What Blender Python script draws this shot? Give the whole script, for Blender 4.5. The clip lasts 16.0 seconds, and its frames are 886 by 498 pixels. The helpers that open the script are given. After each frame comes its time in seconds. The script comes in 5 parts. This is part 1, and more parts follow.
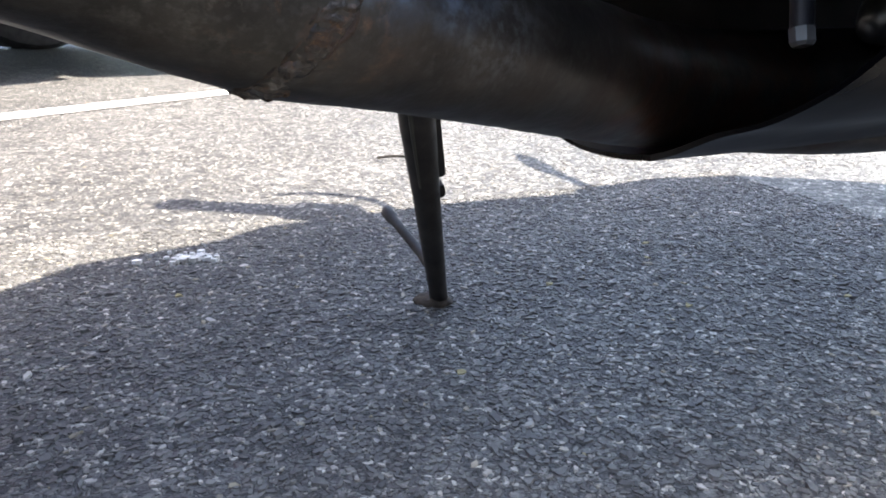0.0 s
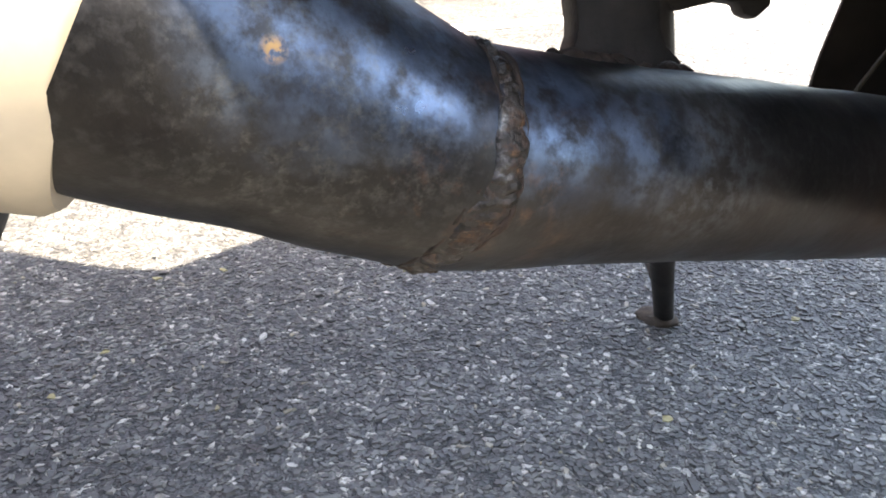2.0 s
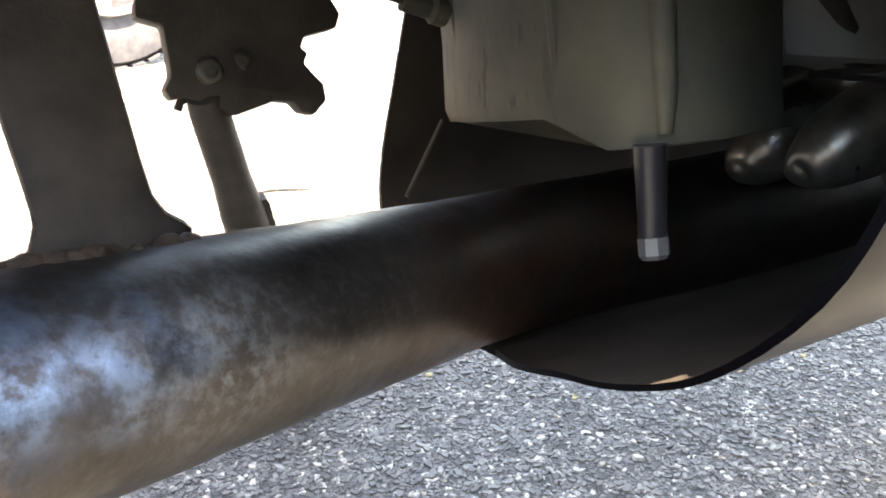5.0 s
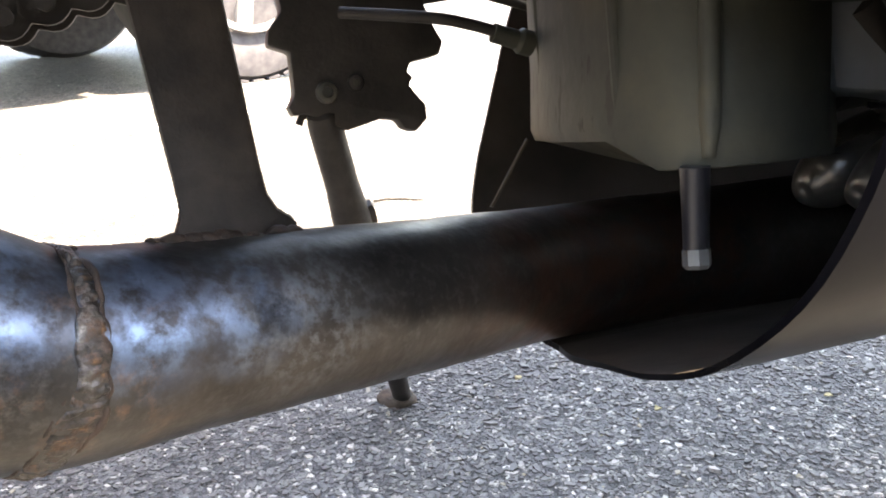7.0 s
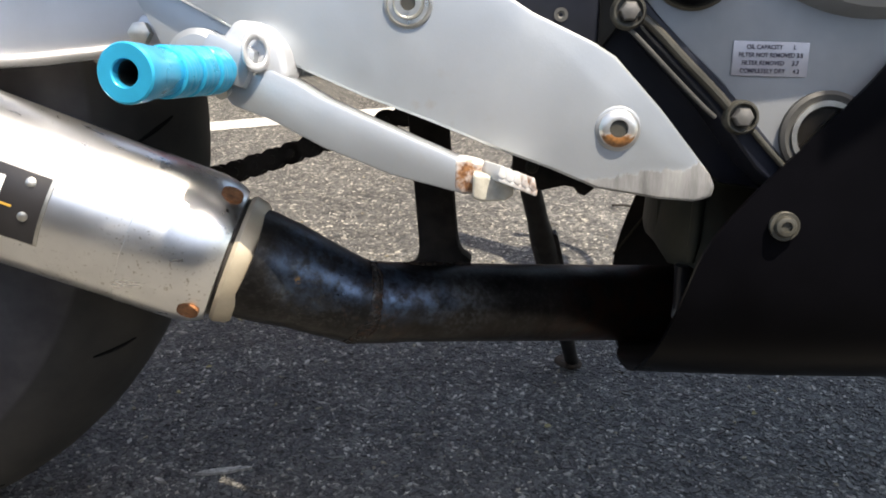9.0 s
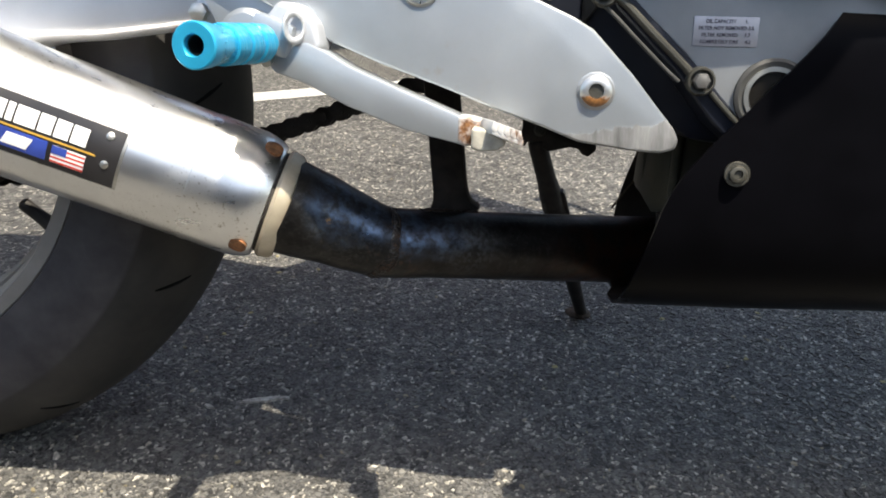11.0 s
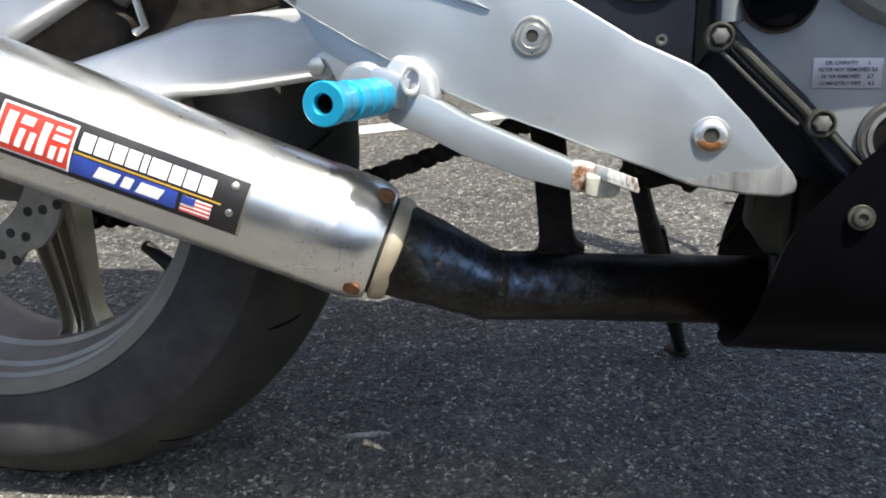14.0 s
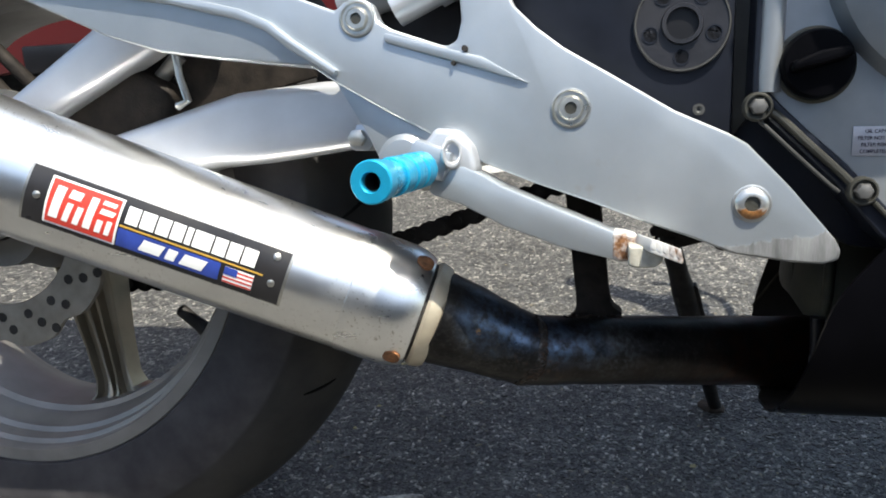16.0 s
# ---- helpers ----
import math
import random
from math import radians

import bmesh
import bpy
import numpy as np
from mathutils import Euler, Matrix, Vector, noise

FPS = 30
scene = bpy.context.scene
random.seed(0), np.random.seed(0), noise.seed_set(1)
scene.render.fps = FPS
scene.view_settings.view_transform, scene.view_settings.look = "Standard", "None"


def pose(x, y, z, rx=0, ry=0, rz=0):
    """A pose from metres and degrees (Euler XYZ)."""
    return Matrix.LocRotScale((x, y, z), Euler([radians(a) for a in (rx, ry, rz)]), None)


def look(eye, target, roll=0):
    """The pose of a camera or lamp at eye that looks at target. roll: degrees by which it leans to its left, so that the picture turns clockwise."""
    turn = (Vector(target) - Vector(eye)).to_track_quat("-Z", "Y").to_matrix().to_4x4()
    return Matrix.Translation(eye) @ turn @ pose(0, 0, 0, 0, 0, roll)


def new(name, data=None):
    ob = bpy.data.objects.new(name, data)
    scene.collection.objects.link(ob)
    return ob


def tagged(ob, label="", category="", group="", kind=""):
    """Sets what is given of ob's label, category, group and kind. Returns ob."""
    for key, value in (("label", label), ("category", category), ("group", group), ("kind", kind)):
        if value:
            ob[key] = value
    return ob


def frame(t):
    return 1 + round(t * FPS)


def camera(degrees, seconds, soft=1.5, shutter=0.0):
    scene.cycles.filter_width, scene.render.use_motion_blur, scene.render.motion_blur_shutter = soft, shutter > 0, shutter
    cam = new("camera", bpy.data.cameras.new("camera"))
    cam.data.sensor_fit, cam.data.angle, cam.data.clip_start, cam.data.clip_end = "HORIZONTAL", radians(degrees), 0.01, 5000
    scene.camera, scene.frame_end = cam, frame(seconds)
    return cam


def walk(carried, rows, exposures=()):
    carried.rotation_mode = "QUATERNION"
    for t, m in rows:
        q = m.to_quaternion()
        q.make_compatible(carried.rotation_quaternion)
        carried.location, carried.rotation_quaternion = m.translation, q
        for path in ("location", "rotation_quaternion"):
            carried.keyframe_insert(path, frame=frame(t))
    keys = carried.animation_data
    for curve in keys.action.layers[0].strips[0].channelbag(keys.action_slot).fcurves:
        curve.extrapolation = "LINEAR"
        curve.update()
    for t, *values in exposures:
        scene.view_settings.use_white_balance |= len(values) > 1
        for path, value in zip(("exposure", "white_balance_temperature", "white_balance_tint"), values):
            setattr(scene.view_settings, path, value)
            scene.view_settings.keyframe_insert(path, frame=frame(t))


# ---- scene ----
cam = camera(58.8, 16.0, 1.85)
PATH = [
    (0, (0.589, -0.361, 0.239), (1.291, 1.406, -0.38), -0.2),
    (0.5, (0.606, -0.293, 0.225), (1.475, 1.421, -0.331), -2.4),
    (1, (0.595, -0.292, 0.251), (0.82, 1.595, -0.372), -2.8),
    (1.5, (0.597, -0.305, 0.269), (0.708, 1.564, -0.434), 1.1),
    (2, (0.622, -0.326, 0.291), (0.677, 1.501, -0.521), 0.3),
    (2.5, (0.655, -0.3, 0.276), (1.022, 1.538, -0.421), 2.0),
    (3, (0.652, -0.273, 0.277), (1.311, 1.491, -0.399), 1.6),
    (3.5, (0.656, -0.272, 0.294), (1.496, 1.419, -0.365), 2.1),
    (4, (0.666, -0.276, 0.295), (1.611, 1.353, -0.379), 0.5),
    (4.2, (0.66, -0.283, 0.297), (1.585, 1.336, -0.425), -0.6),
    (6.3, (0.67, -0.32, 0.327), (1.448, 1.406, -0.318), -0.9),
    (6.5, (0.668, -0.328, 0.319), (1.397, 1.407, -0.358), -1.8),
    (7, (0.662, -0.342, 0.32), (1.267, 1.446, -0.341), -1.7),
    (7.5, (0.653, -0.385, 0.37), (0.924, 1.465, -0.341), -1.2),
    (8, (0.653, -0.439, 0.404), (0.891, 1.404, -0.336), 1.4),
    (8.5, (0.675, -0.524, 0.437), (0.782, 1.348, -0.259), 2.0),
    (9, (0.702, -0.592, 0.45), (0.597, 1.262, -0.294), 0.7),
    (9.2, (0.714, -0.61, 0.462), (0.552, 1.246, -0.266), -0.5),
    (11.3, (0.724, -0.672, 0.463), (0.522, 1.145, -0.347), 0.4),
    (11.5, (0.724, -0.67, 0.465), (0.447, 1.144, -0.328), -0.5),
    (12, (0.719, -0.662, 0.468), (0.419, 1.192, -0.222), 0.4),
    (12.5, (0.723, -0.664, 0.472), (0.321, 1.15, -0.268), -1.4),
    (13, (0.711, -0.672, 0.468), (0.353, 1.149, -0.278), -1.4),
    (13.5, (0.708, -0.674, 0.473), (0.337, 1.146, -0.27), -2.1),
    (14, (0.704, -0.676, 0.476), (0.316, 1.142, -0.263), -2.5),
    (14.5, (0.704, -0.671, 0.472), (0.325, 1.142, -0.283), -2.2),
    (15, (0.699, -0.671, 0.47), (0.32, 1.151, -0.262), -1.8),
    (15.5, (0.699, -0.668, 0.476), (0.347, 1.178, -0.208), -1.7),
    (16, (0.689, -0.676, 0.492), (0.258, 1.173, -0.138), -3.5),
]
EXPOSURES = [(0, 2.66, 6800, 12), (1, 2.84, 6950, 12), (2, 3.3, 7450, 11), (3, 4.12, 7850, 9), (4, 4.42, 8200, 9), (6.5, 4.22, 8250, 13), (7.1, 4.07, 8150, 13),
             (7.5, 3.05, 7800, 13), (8, 2.3, 7400, 12), (8.5, 1.77, 7350, 11), (9, 1.48, 7400, 10), (11.5, 1.39, 7100, 7), (16, 1.2, 6700, 5)]
walk(cam, [(t, look(eye, target, roll)) for t, eye, target, roll in PATH], EXPOSURES)

# ---------------------------------------------------------------- light
SUN_EL, SUN_AZ = 67.5, -41.0        # degrees; azimuth counted from +x towards +y
world = bpy.data.worlds.new("world")
scene.world = world
world.use_nodes = True
wn, wl = world.node_tree.nodes, world.node_tree.links
sky = wn.new("ShaderNodeTexSky")
sky.sky_type = "NISHITA"
sky.sun_disc = False
sky.sun_elevation = radians(SUN_EL)
sky.sun_rotation = radians(90 - SUN_AZ)
sky.air_density, sky.dust_density = 1.1, 2.2
wn["Background"].inputs[1].default_value = 0.13
wl.new(sky.outputs[0], wn["Background"].inputs[0])
sun = new("sun", bpy.data.lights.new("sun", "SUN"))
sun.data.energy, sun.data.angle, sun.data.color = 4.0, radians(0.55), (1.0, 0.95, 0.88)
_e, _a = radians(SUN_EL), radians(SUN_AZ)
sun.matrix_world = look((6 * math.cos(_e) * math.cos(_a), 6 * math.cos(_e) * math.sin(_a), 6 * math.sin(_e)), (0, 0, 0))


# ---------------------------------------------------------------- materials
class Mat:
    """A small node builder round one Principled material."""

    def __init__(self, name, color, rough=0.5, metal=0.0, spec=0.5):
        self.m = bpy.data.materials.new(name)
        self.m.use_nodes = True
        self.n, self.l = self.m.node_tree.nodes, self.m.node_tree.links
        self.b = self.n["Principled BSDF"]
        self.b.inputs["Base Color"].default_value = (*color, 1)
        self.b.inputs["Roughness"].default_value = rough
        self.b.inputs["Metallic"].default_value = metal
        self.b.inputs["Specular IOR Level"].default_value = spec
        self.co = self.n.new("ShaderNodeTexCoord").outputs["Object"]

    def noise(self, scale, detail=4, rough=0.55, stretch=None, distortion=0.0):
        co = self.co
        if stretch:
            mp = self.n.new("ShaderNodeMapping")
            mp.inputs["Scale"].default_value = stretch
            self.l.new(co, mp.inputs[0])
            co = mp.outputs[0]
        t = self.n.new("ShaderNodeTexNoise")
        t.inputs["Scale"].default_value, t.inputs["Detail"].default_value = scale, detail
        t.inputs["Roughness"].default_value, t.inputs["Distortion"].default_value = rough, distortion
        self.l.new(co, t.inputs[0])
        return t.outputs[0]

    def voronoi(self, scale, feature="F1", out="Distance", randomness=1.0):
        t = self.n.new("ShaderNodeTexVoronoi")
        t.feature = feature
        t.inputs["Scale"].default_value = scale
        t.inputs["Randomness"].default_value = randomness
        self.l.new(self.co, t.inputs["Vector"])
        return t.outputs[out]

    def ramp(self, fac, *stops):
        r = self.n.new("ShaderNodeValToRGB")
        self.l.new(fac, r.inputs[0])
        e = r.color_ramp.elements
        while len(e) < len(stops):
            e.new(0.5)
        for s, (p, c) in zip(e, stops):
            s.position = p
            s.color = (*c, 1) if isinstance(c, tuple) else (c, c, c, 1)
        return r.outputs[0]

    def mix(self, fac, a, b, kind="MIX"):
        x = self.n.new("ShaderNodeMix")
        x.data_type, x.blend_type = "RGBA", kind
        for k, v in ((0, fac), (6, a), (7, b)):
            if hasattr(v, "links"):
                self.l.new(v, x.inputs[k])
            else:
                x.inputs[k].default_value = v if k == 0 else (*v, 1) if isinstance(v, tuple) else (v, v, v, 1)
        return x.outputs[2]

    def math(self, op, a, b=0.0, c=0.0):
        x = self.n.new("ShaderNodeMath")
        x.operation = op
        for k, v in enumerate((a, b, c)):
            if hasattr(v, "links"):
                self.l.new(v, x.inputs[k])
            else:
                x.inputs[k].default_value = v
        return x.outputs[0]

    def axis(self, k):
        s = self.n.new("ShaderNodeSeparateXYZ")
        self.l.new(self.co, s.inputs[0])
        return s.outputs[k]

    def near(self, centre, radius, soft):
        """1 within radius of centre, falling to 0 over soft."""
        d = self.n.new("ShaderNodeVectorMath")
        d.operation = "DISTANCE"
        self.l.new(self.co, d.inputs[0])
        d.inputs[1].default_value = centre
        r = self.n.new("ShaderNodeMapRange")
        self.l.new(d.outputs["Value"], r.inputs[0])
        r.inputs[1].default_value, r.inputs[2].default_value = radius, radius + soft
        r.inputs[3].default_value, r.inputs[4].default_value = 1, 0
        return r.outputs[0]

    def color(self, s):
        self.l.new(s, self.b.inputs["Base Color"])
        return self

    def rough(self, s):
        self.l.new(s, self.b.inputs["Roughness"])
        return self

    def metal(self, s):
        self.l.new(s, self.b.inputs["Metallic"])
        return self

    def bump(self, s, strength=0.3, dist=0.001):
        x = self.n.new("ShaderNodeBump")
        x.inputs["Strength"].default_value, x.inputs["Distance"].default_value = strength, dist
        self.l.new(s, x.inputs["Height"])
        self.l.new(x.outputs[0], self.b.inputs["Normal"])
        return self


def make_asphalt():
    m = Mat("asphalt", (0.1, 0.1, 0.1), 0.85)
    warp = m.n.new("ShaderNodeVectorMath")
    warp.operation = "MULTIPLY_ADD"
    nz = m.n.new("ShaderNodeTexNoise")
    nz.inputs["Scale"].default_value, nz.inputs["Detail"].default_value = 95, 5
    m.l.new(m.co, nz.inputs[0])
    m.l.new(nz.outputs["Color"], warp.inputs[0])
    warp.inputs[1].default_value = (0.0085, 0.0065, 0.0)
    m.l.new(m.co, warp.inputs[2])
    m.co = warp.outputs[0]
    cell = m.voronoi(195, out="Color")
    bw = m.n.new("ShaderNodeRGBToBW")
    m.l.new(cell, bw.inputs[0])
    stone = m.ramp(bw.outputs[0], (0.22, 0.085), (0.48, 0.128), (0.70, (0.172, 0.167, 0.16)), (0.80, (0.22, 0.213, 0.20)), (0.85, (0.50, 0.48, 0.43)))
    gap = m.ramp(m.voronoi(195, "DISTANCE_TO_EDGE"), (0.0, 0.48), (0.05, 0.72), (0.14, 1.0))
    small = m.n.new("ShaderNodeRGBToBW")
    m.l.new(m.voronoi(620, out="Color"), small.inputs[0])
    grit = m.ramp(small.outputs[0], (0.25, 0.62), (0.55, 0.98), (0.8, 1.4))
    big = m.mix(1.0, m.ramp(m.noise(2.2, 5), (0.35, 0.8), (0.65, 1.2)), m.ramp(m.noise(15, 4), (0.35, 0.72), (0.65, 1.2)), "MULTIPLY")
    pit = m.ramp(m.noise(52, 5, 0.65), (0.39, 0.42), (0.48, 0.86), (0.58, 1.10))
    c = m.mix(1.0, stone, gap, "MULTIPLY")
    for k in (grit, big, pit):
        c = m.mix(1.0, c, k, "MULTIPLY")
    c = m.mix(1.0, c, (0.665, 0.655, 0.63), "MULTIPLY")
    fleck = m.n.new("ShaderNodeRGBToBW")
    m.l.new(m.voronoi(300, out="Color"), fleck.inputs[0])
    pale = m.math("MULTIPLY", m.ramp(fleck.outputs[0], (0.840, 0.0), (0.855, 1.0)), m.ramp(m.noise(40, 4), (0.44, 0.0), (0.56, 1.0)))
    m.color(m.mix(pale, c, (0.45, 0.43, 0.37)))
    m.rough(m.ramp(bw.outputs[0], (0.2, 0.7), (0.9, 0.42)))
    h = m.math("ADD", m.math("MULTIPLY", gap, 0.5), m.math("MULTIPLY", bw.outputs[0], 0.9))
    h = m.math("ADD", h, m.math("MULTIPLY", m.noise(52, 5, 0.65), 1.8))
    h = m.math("ADD", h, m.math("MULTIPLY", small.outputs[0], 0.35))
    return m.bump(h, 0.75, 0.0036).m


def make_plain(name, color, rough, metal=0.0, vary=0.25, scale=60, bump=0.1, spec=0.5):
    m = Mat(name, color, rough, metal, spec)
    lo, hi = tuple(c * (1 - vary) for c in color), tuple(min(1, c * (1 + vary)) for c in color)
    n = m.noise(scale, 5)
    m.color(m.ramp(n, (0.3, lo), (0.7, hi)))
    m.rough(m.ramp(m.noise(scale * 0.4, 4), (0.3, max(0.03, rough - 0.1)), (0.7, min(1, rough + 0.12))))
    return m.bump(m.noise(scale * 8, 3), bump, 0.0006).m


def make_plate():
    m = Mat("silver_anodised_aluminium", (0.5, 0.52, 0.55), 0.42, 0.75)
    base = m.ramp(m.noise(14, 5), (0.3, (0.375, 0.405, 0.432)), (0.7, (0.465, 0.495, 0.522)))
    scr = m.noise(90, 6, 0.7, (1.0, 1.0, 0.12))
    low = m.math("SUBTRACT", m.math("MULTIPLY", m.axis(0), 0.16), m.axis(2))   # the scraped lower nose
    mask = m.n.new("ShaderNodeMapRange")
    m.l.new(m.math("ADD", low, m.math("MULTIPLY", m.noise(60, 6, 0.7, (1.0, 1.0, 0.35)), 0.020)), mask.inputs[0])
    mask.inputs[1].default_value, mask.inputs[2].default_value = -0.1800, -0.1785
    fwd = m.n.new("ShaderNodeMapRange")
    m.l.new(m.axis(0), fwd.inputs[0])
    fwd.inputs[1].default_value, fwd.inputs[2].default_value = 0.702, 0.722
    wear = m.math("MULTIPLY", mask.outputs[0], fwd.outputs[0])
    worn = m.ramp(scr, (0.35, (0.17, 0.17, 0.17)), (0.62, (0.40, 0.40, 0.395)), (0.75, (0.58, 0.58, 0.57)))
    c = m.mix(wear, base, worn)
    rust = m.math("MULTIPLY", m.near((0.672, -0.165, 0.338), 0.004, 0.035), m.ramp(m.noise(120, 5), (0.55, 0.0), (0.75, 0.3)))
    c = m.mix(rust, c, (0.33, 0.22, 0.12))
    m.color(c)
    m.rough(m.mix(wear, m.ramp(m.noise(40, 4), (0.3, 0.36), (0.7, 0.43)), 0.6))
    return m.bump(m.math("ADD", m.noise(900, 2), m.math("MULTIPLY", m.math("MULTIPLY", scr, wear), 26.0)), 0.045, 0.001).m


def make_can():
    m = Mat("polished_stainless_steel", (0.75, 0.74, 0.72), 0.12, 1.0)
    n = m.noise(30, 6, 0.6)
    c = m.ramp(n, (0.3, (0.78, 0.775, 0.76)), (0.7, (0.90, 0.895, 0.88)))
    grit = m.math("MULTIPLY", m.ramp(m.noise(420, 4, 0.6), (0.60, 0.0), (0.68, 0.7)), m.ramp(m.noise(18, 4), (0.45, 0.0), (0.62, 1.0)))
    m.color(m.mix(grit, c, (0.30, 0.26, 0.20)))
    smear = m.noise(60, 5, 0.65, (0.25, 1, 1))
    m.rough(m.ramp(smear, (0.3, 0.26), (0.55, 0.32), (0.75, 0.42)))
    m.b.inputs["Coat Weight"].default_value, m.b.inputs["Coat Roughness"].default_value = 0.7, 0.07
    return m.bump(m.noise(120, 3, 0.5, (0.15, 1, 1)), 0.02, 0.0006).m


def make_pipe():
    m = Mat("oxidised_exhaust_steel", (0.05, 0.045, 0.04), 0.35, 0.85, 0.3)
    n = m.noise(34, 7, 0.62)
    c = m.ramp(n, (0.30, (0.013, 0.0125, 0.013)), (0.48, (0.024, 0.023, 0.022)), (0.6, (0.033, 0.031, 0.029)), (0.76, (0.047, 0.044, 0.040)))
    spot = m.ramp(m.noise(300, 5, 0.6), (0.50, 0.0), (0.74, 0.5))
    c = m.mix(spot, c, (0.060, 0.060, 0.060))
    brown = m.ramp(m.noise(14, 4), (0.45, 0.0), (0.7, 0.6))
    c = m.mix(brown, c, (0.024, 0.016, 0.012))
    # blue sky reflection painted into the pipe's upper side around the weld
    sky_spots = m.math("MAXIMUM", m.near((0.652, -0.1095, 0.2335), 0.008, 0.014), m.near((0.604, -0.132, 0.2520), 0.011, 0.018))
    sky_spots = m.math("MAXIMUM", sky_spots, m.near((0.622, -0.1225, 0.2440), 0.009, 0.012))
    sky_spots = m.math("MAXIMUM", sky_spots, m.math("MULTIPLY", m.near((0.672, -0.098, 0.2300), 0.006, 0.014), 0.85))
    # heat: blotchy mask of that painted reflection
    heat = m.math("MULTIPLY", sky_spots, m.ramp(m.noise(150, 6, 0.65), (0.38, 0.12), (0.58, 1.0)))
    c = m.mix(m.math("MULTIPLY", heat, 0.8), c, m.ramp(m.noise(90, 5), (0.35, (0.045, 0.060, 0.092)), (0.65, (0.115, 0.165, 0.245))))
    rust = m.math("MULTIPLY", m.near((0.627, -0.10, 0.222), 0.022, 0.014), m.ramp(m.noise(110, 6, 0.7), (0.56, 0.0), (0.68, 0.5)))
    c = m.mix(rust, c, m.ramp(m.noise(300, 3), (0.3, (0.05, 0.028, 0.018)), (0.7, (0.13, 0.065, 0.032))))
    dab = m.math("MULTIPLY", m.near((0.598, -0.1385, 0.2465), 0.0010, 0.0018), m.ramp(m.noise(600, 4), (0.40, 0.0), (0.55, 0.9)))
    c = m.mix(dab, c, (0.30, 0.17, 0.06))
    fleck = m.math("MULTIPLY", m.near((0.689, -0.0885, 0.225), 0.010, 0.018), m.ramp(m.noise(230, 5, 0.65), (0.44, 0.0), (0.62, 0.7)))
    c = m.mix(fleck, c, (0.080, 0.090, 0.100))
    ring = m.math("MULTIPLY", m.near((0.6860, -0.0910, 0.2265), 0.0050, 0.0050), m.ramp(m.noise(200, 5, 0.65), (0.46, 0.0), (0.60, 0.55)))
    c = m.mix(ring, c, (0.070, 0.085, 0.105))
    c = m.mix(m.math("MULTIPLY", m.near((0.6815, -0.0937, 0.2268), 0.0020, 0.0062), m.ramp(m.noise(260, 5, 0.65), (0.36, 0.25), (0.58, 0.9))), c, (0.006, 0.006, 0.007))
    scab = m.math("MULTIPLY", m.near((0.606, -0.136, 0.236), 0.018, 0.022), m.ramp(m.noise(230, 7, 0.75), (0.50, 0.0), (0.68, 0.6)))
    c = m.mix(scab, c, m.ramp(m.noise(520, 4), (0.35, (0.055, 0.057, 0.054)), (0.65, (0.115, 0.114, 0.105))))
    under = m.math("MULTIPLY", m.near((0.83, -0.02, 0.175), 0.06, 0.05), m.ramp(m.noise(60, 5, 0.6), (0.40, 0.0), (0.62, 0.8)))
    c = m.mix(under, c, (0.050, 0.022, 0.013))
    m.color(c)
    m.metal(m.math("SUBTRACT", 0.80, m.math("MULTIPLY", rust, 0.6)))
    m.rough(m.math("SUBTRACT", m.ramp(m.noise(46, 5), (0.3, 0.34), (0.7, 0.52)), m.math("MULTIPLY", heat, 0.10)))
    return m.bump(m.math("SUBTRACT", m.math("ADD", m.noise(60, 6), m.math("MULTIPLY", m.noise(260, 4), 0.5)), m.math("MULTIPLY", m.near((0.6815, -0.0937, 0.2268), 0.003, 0.005), 1.4)), 0.22, 0.0014).m


def make_rust():
    m = Mat("rusty_weld_steel", (0.05, 0.04, 0.035), 0.42, 0.6, 0.4)
    c = m.ramp(m.noise(140, 6, 0.65), (0.36, (0.010, 0.009, 0.008)), (0.50, (0.030, 0.027, 0.025)), (0.58, (0.060, 0.057, 0.054)), (0.68, (0.20, 0.20, 0.19)))
    rust = m.ramp(m.noise(130, 6, 0.7), (0.50, 0.0), (0.60, 0.9))
    c = m.mix(rust, c, m.ramp(m.noise(380, 5, 0.65), (0.36, (0.016, 0.009, 0.006)), (0.56, (0.050, 0.026, 0.014)), (0.68, (0.130, 0.065, 0.024))))
    m.color(c)
    m.metal(m.math("SUBTRACT", 0.6, m.math("MULTIPLY", rust, 0.5)))
    m.rough(m.math("ADD", 0.36, m.math("MULTIPLY", rust, 0.4)))
    return m.bump(m.math("ADD", m.noise(420, 5), m.math("MULTIPLY", m.noise(150, 3), 2.0)), 0.6, 0.0015).m


def make_tyre():
    m = Mat("tyre_rubber", (0.03, 0.03, 0.031), 0.72, spec=0.3)
    tread = m.ramp(m.noise(18, 6), (0.35, (0.018, 0.018, 0.018)), (0.7, (0.040, 0.038, 0.035)))
    wall = m.ramp(m.noise(30, 5), (0.35, (0.030, 0.029, 0.033)), (0.7, (0.060, 0.057, 0.060)))
    edge = m.n.new("ShaderNodeMapRange")
    m.l.new(m.math("ABSOLUTE", m.axis(1)), edge.inputs[0])
    edge.inputs[1].default_value, edge.inputs[2].default_value = 0.0775, 0.0790
    m.color(m.mix(edge.outputs[0], tread, wall))
    return m.bump(m.noise(500, 3), 0.15, 0.0006).m


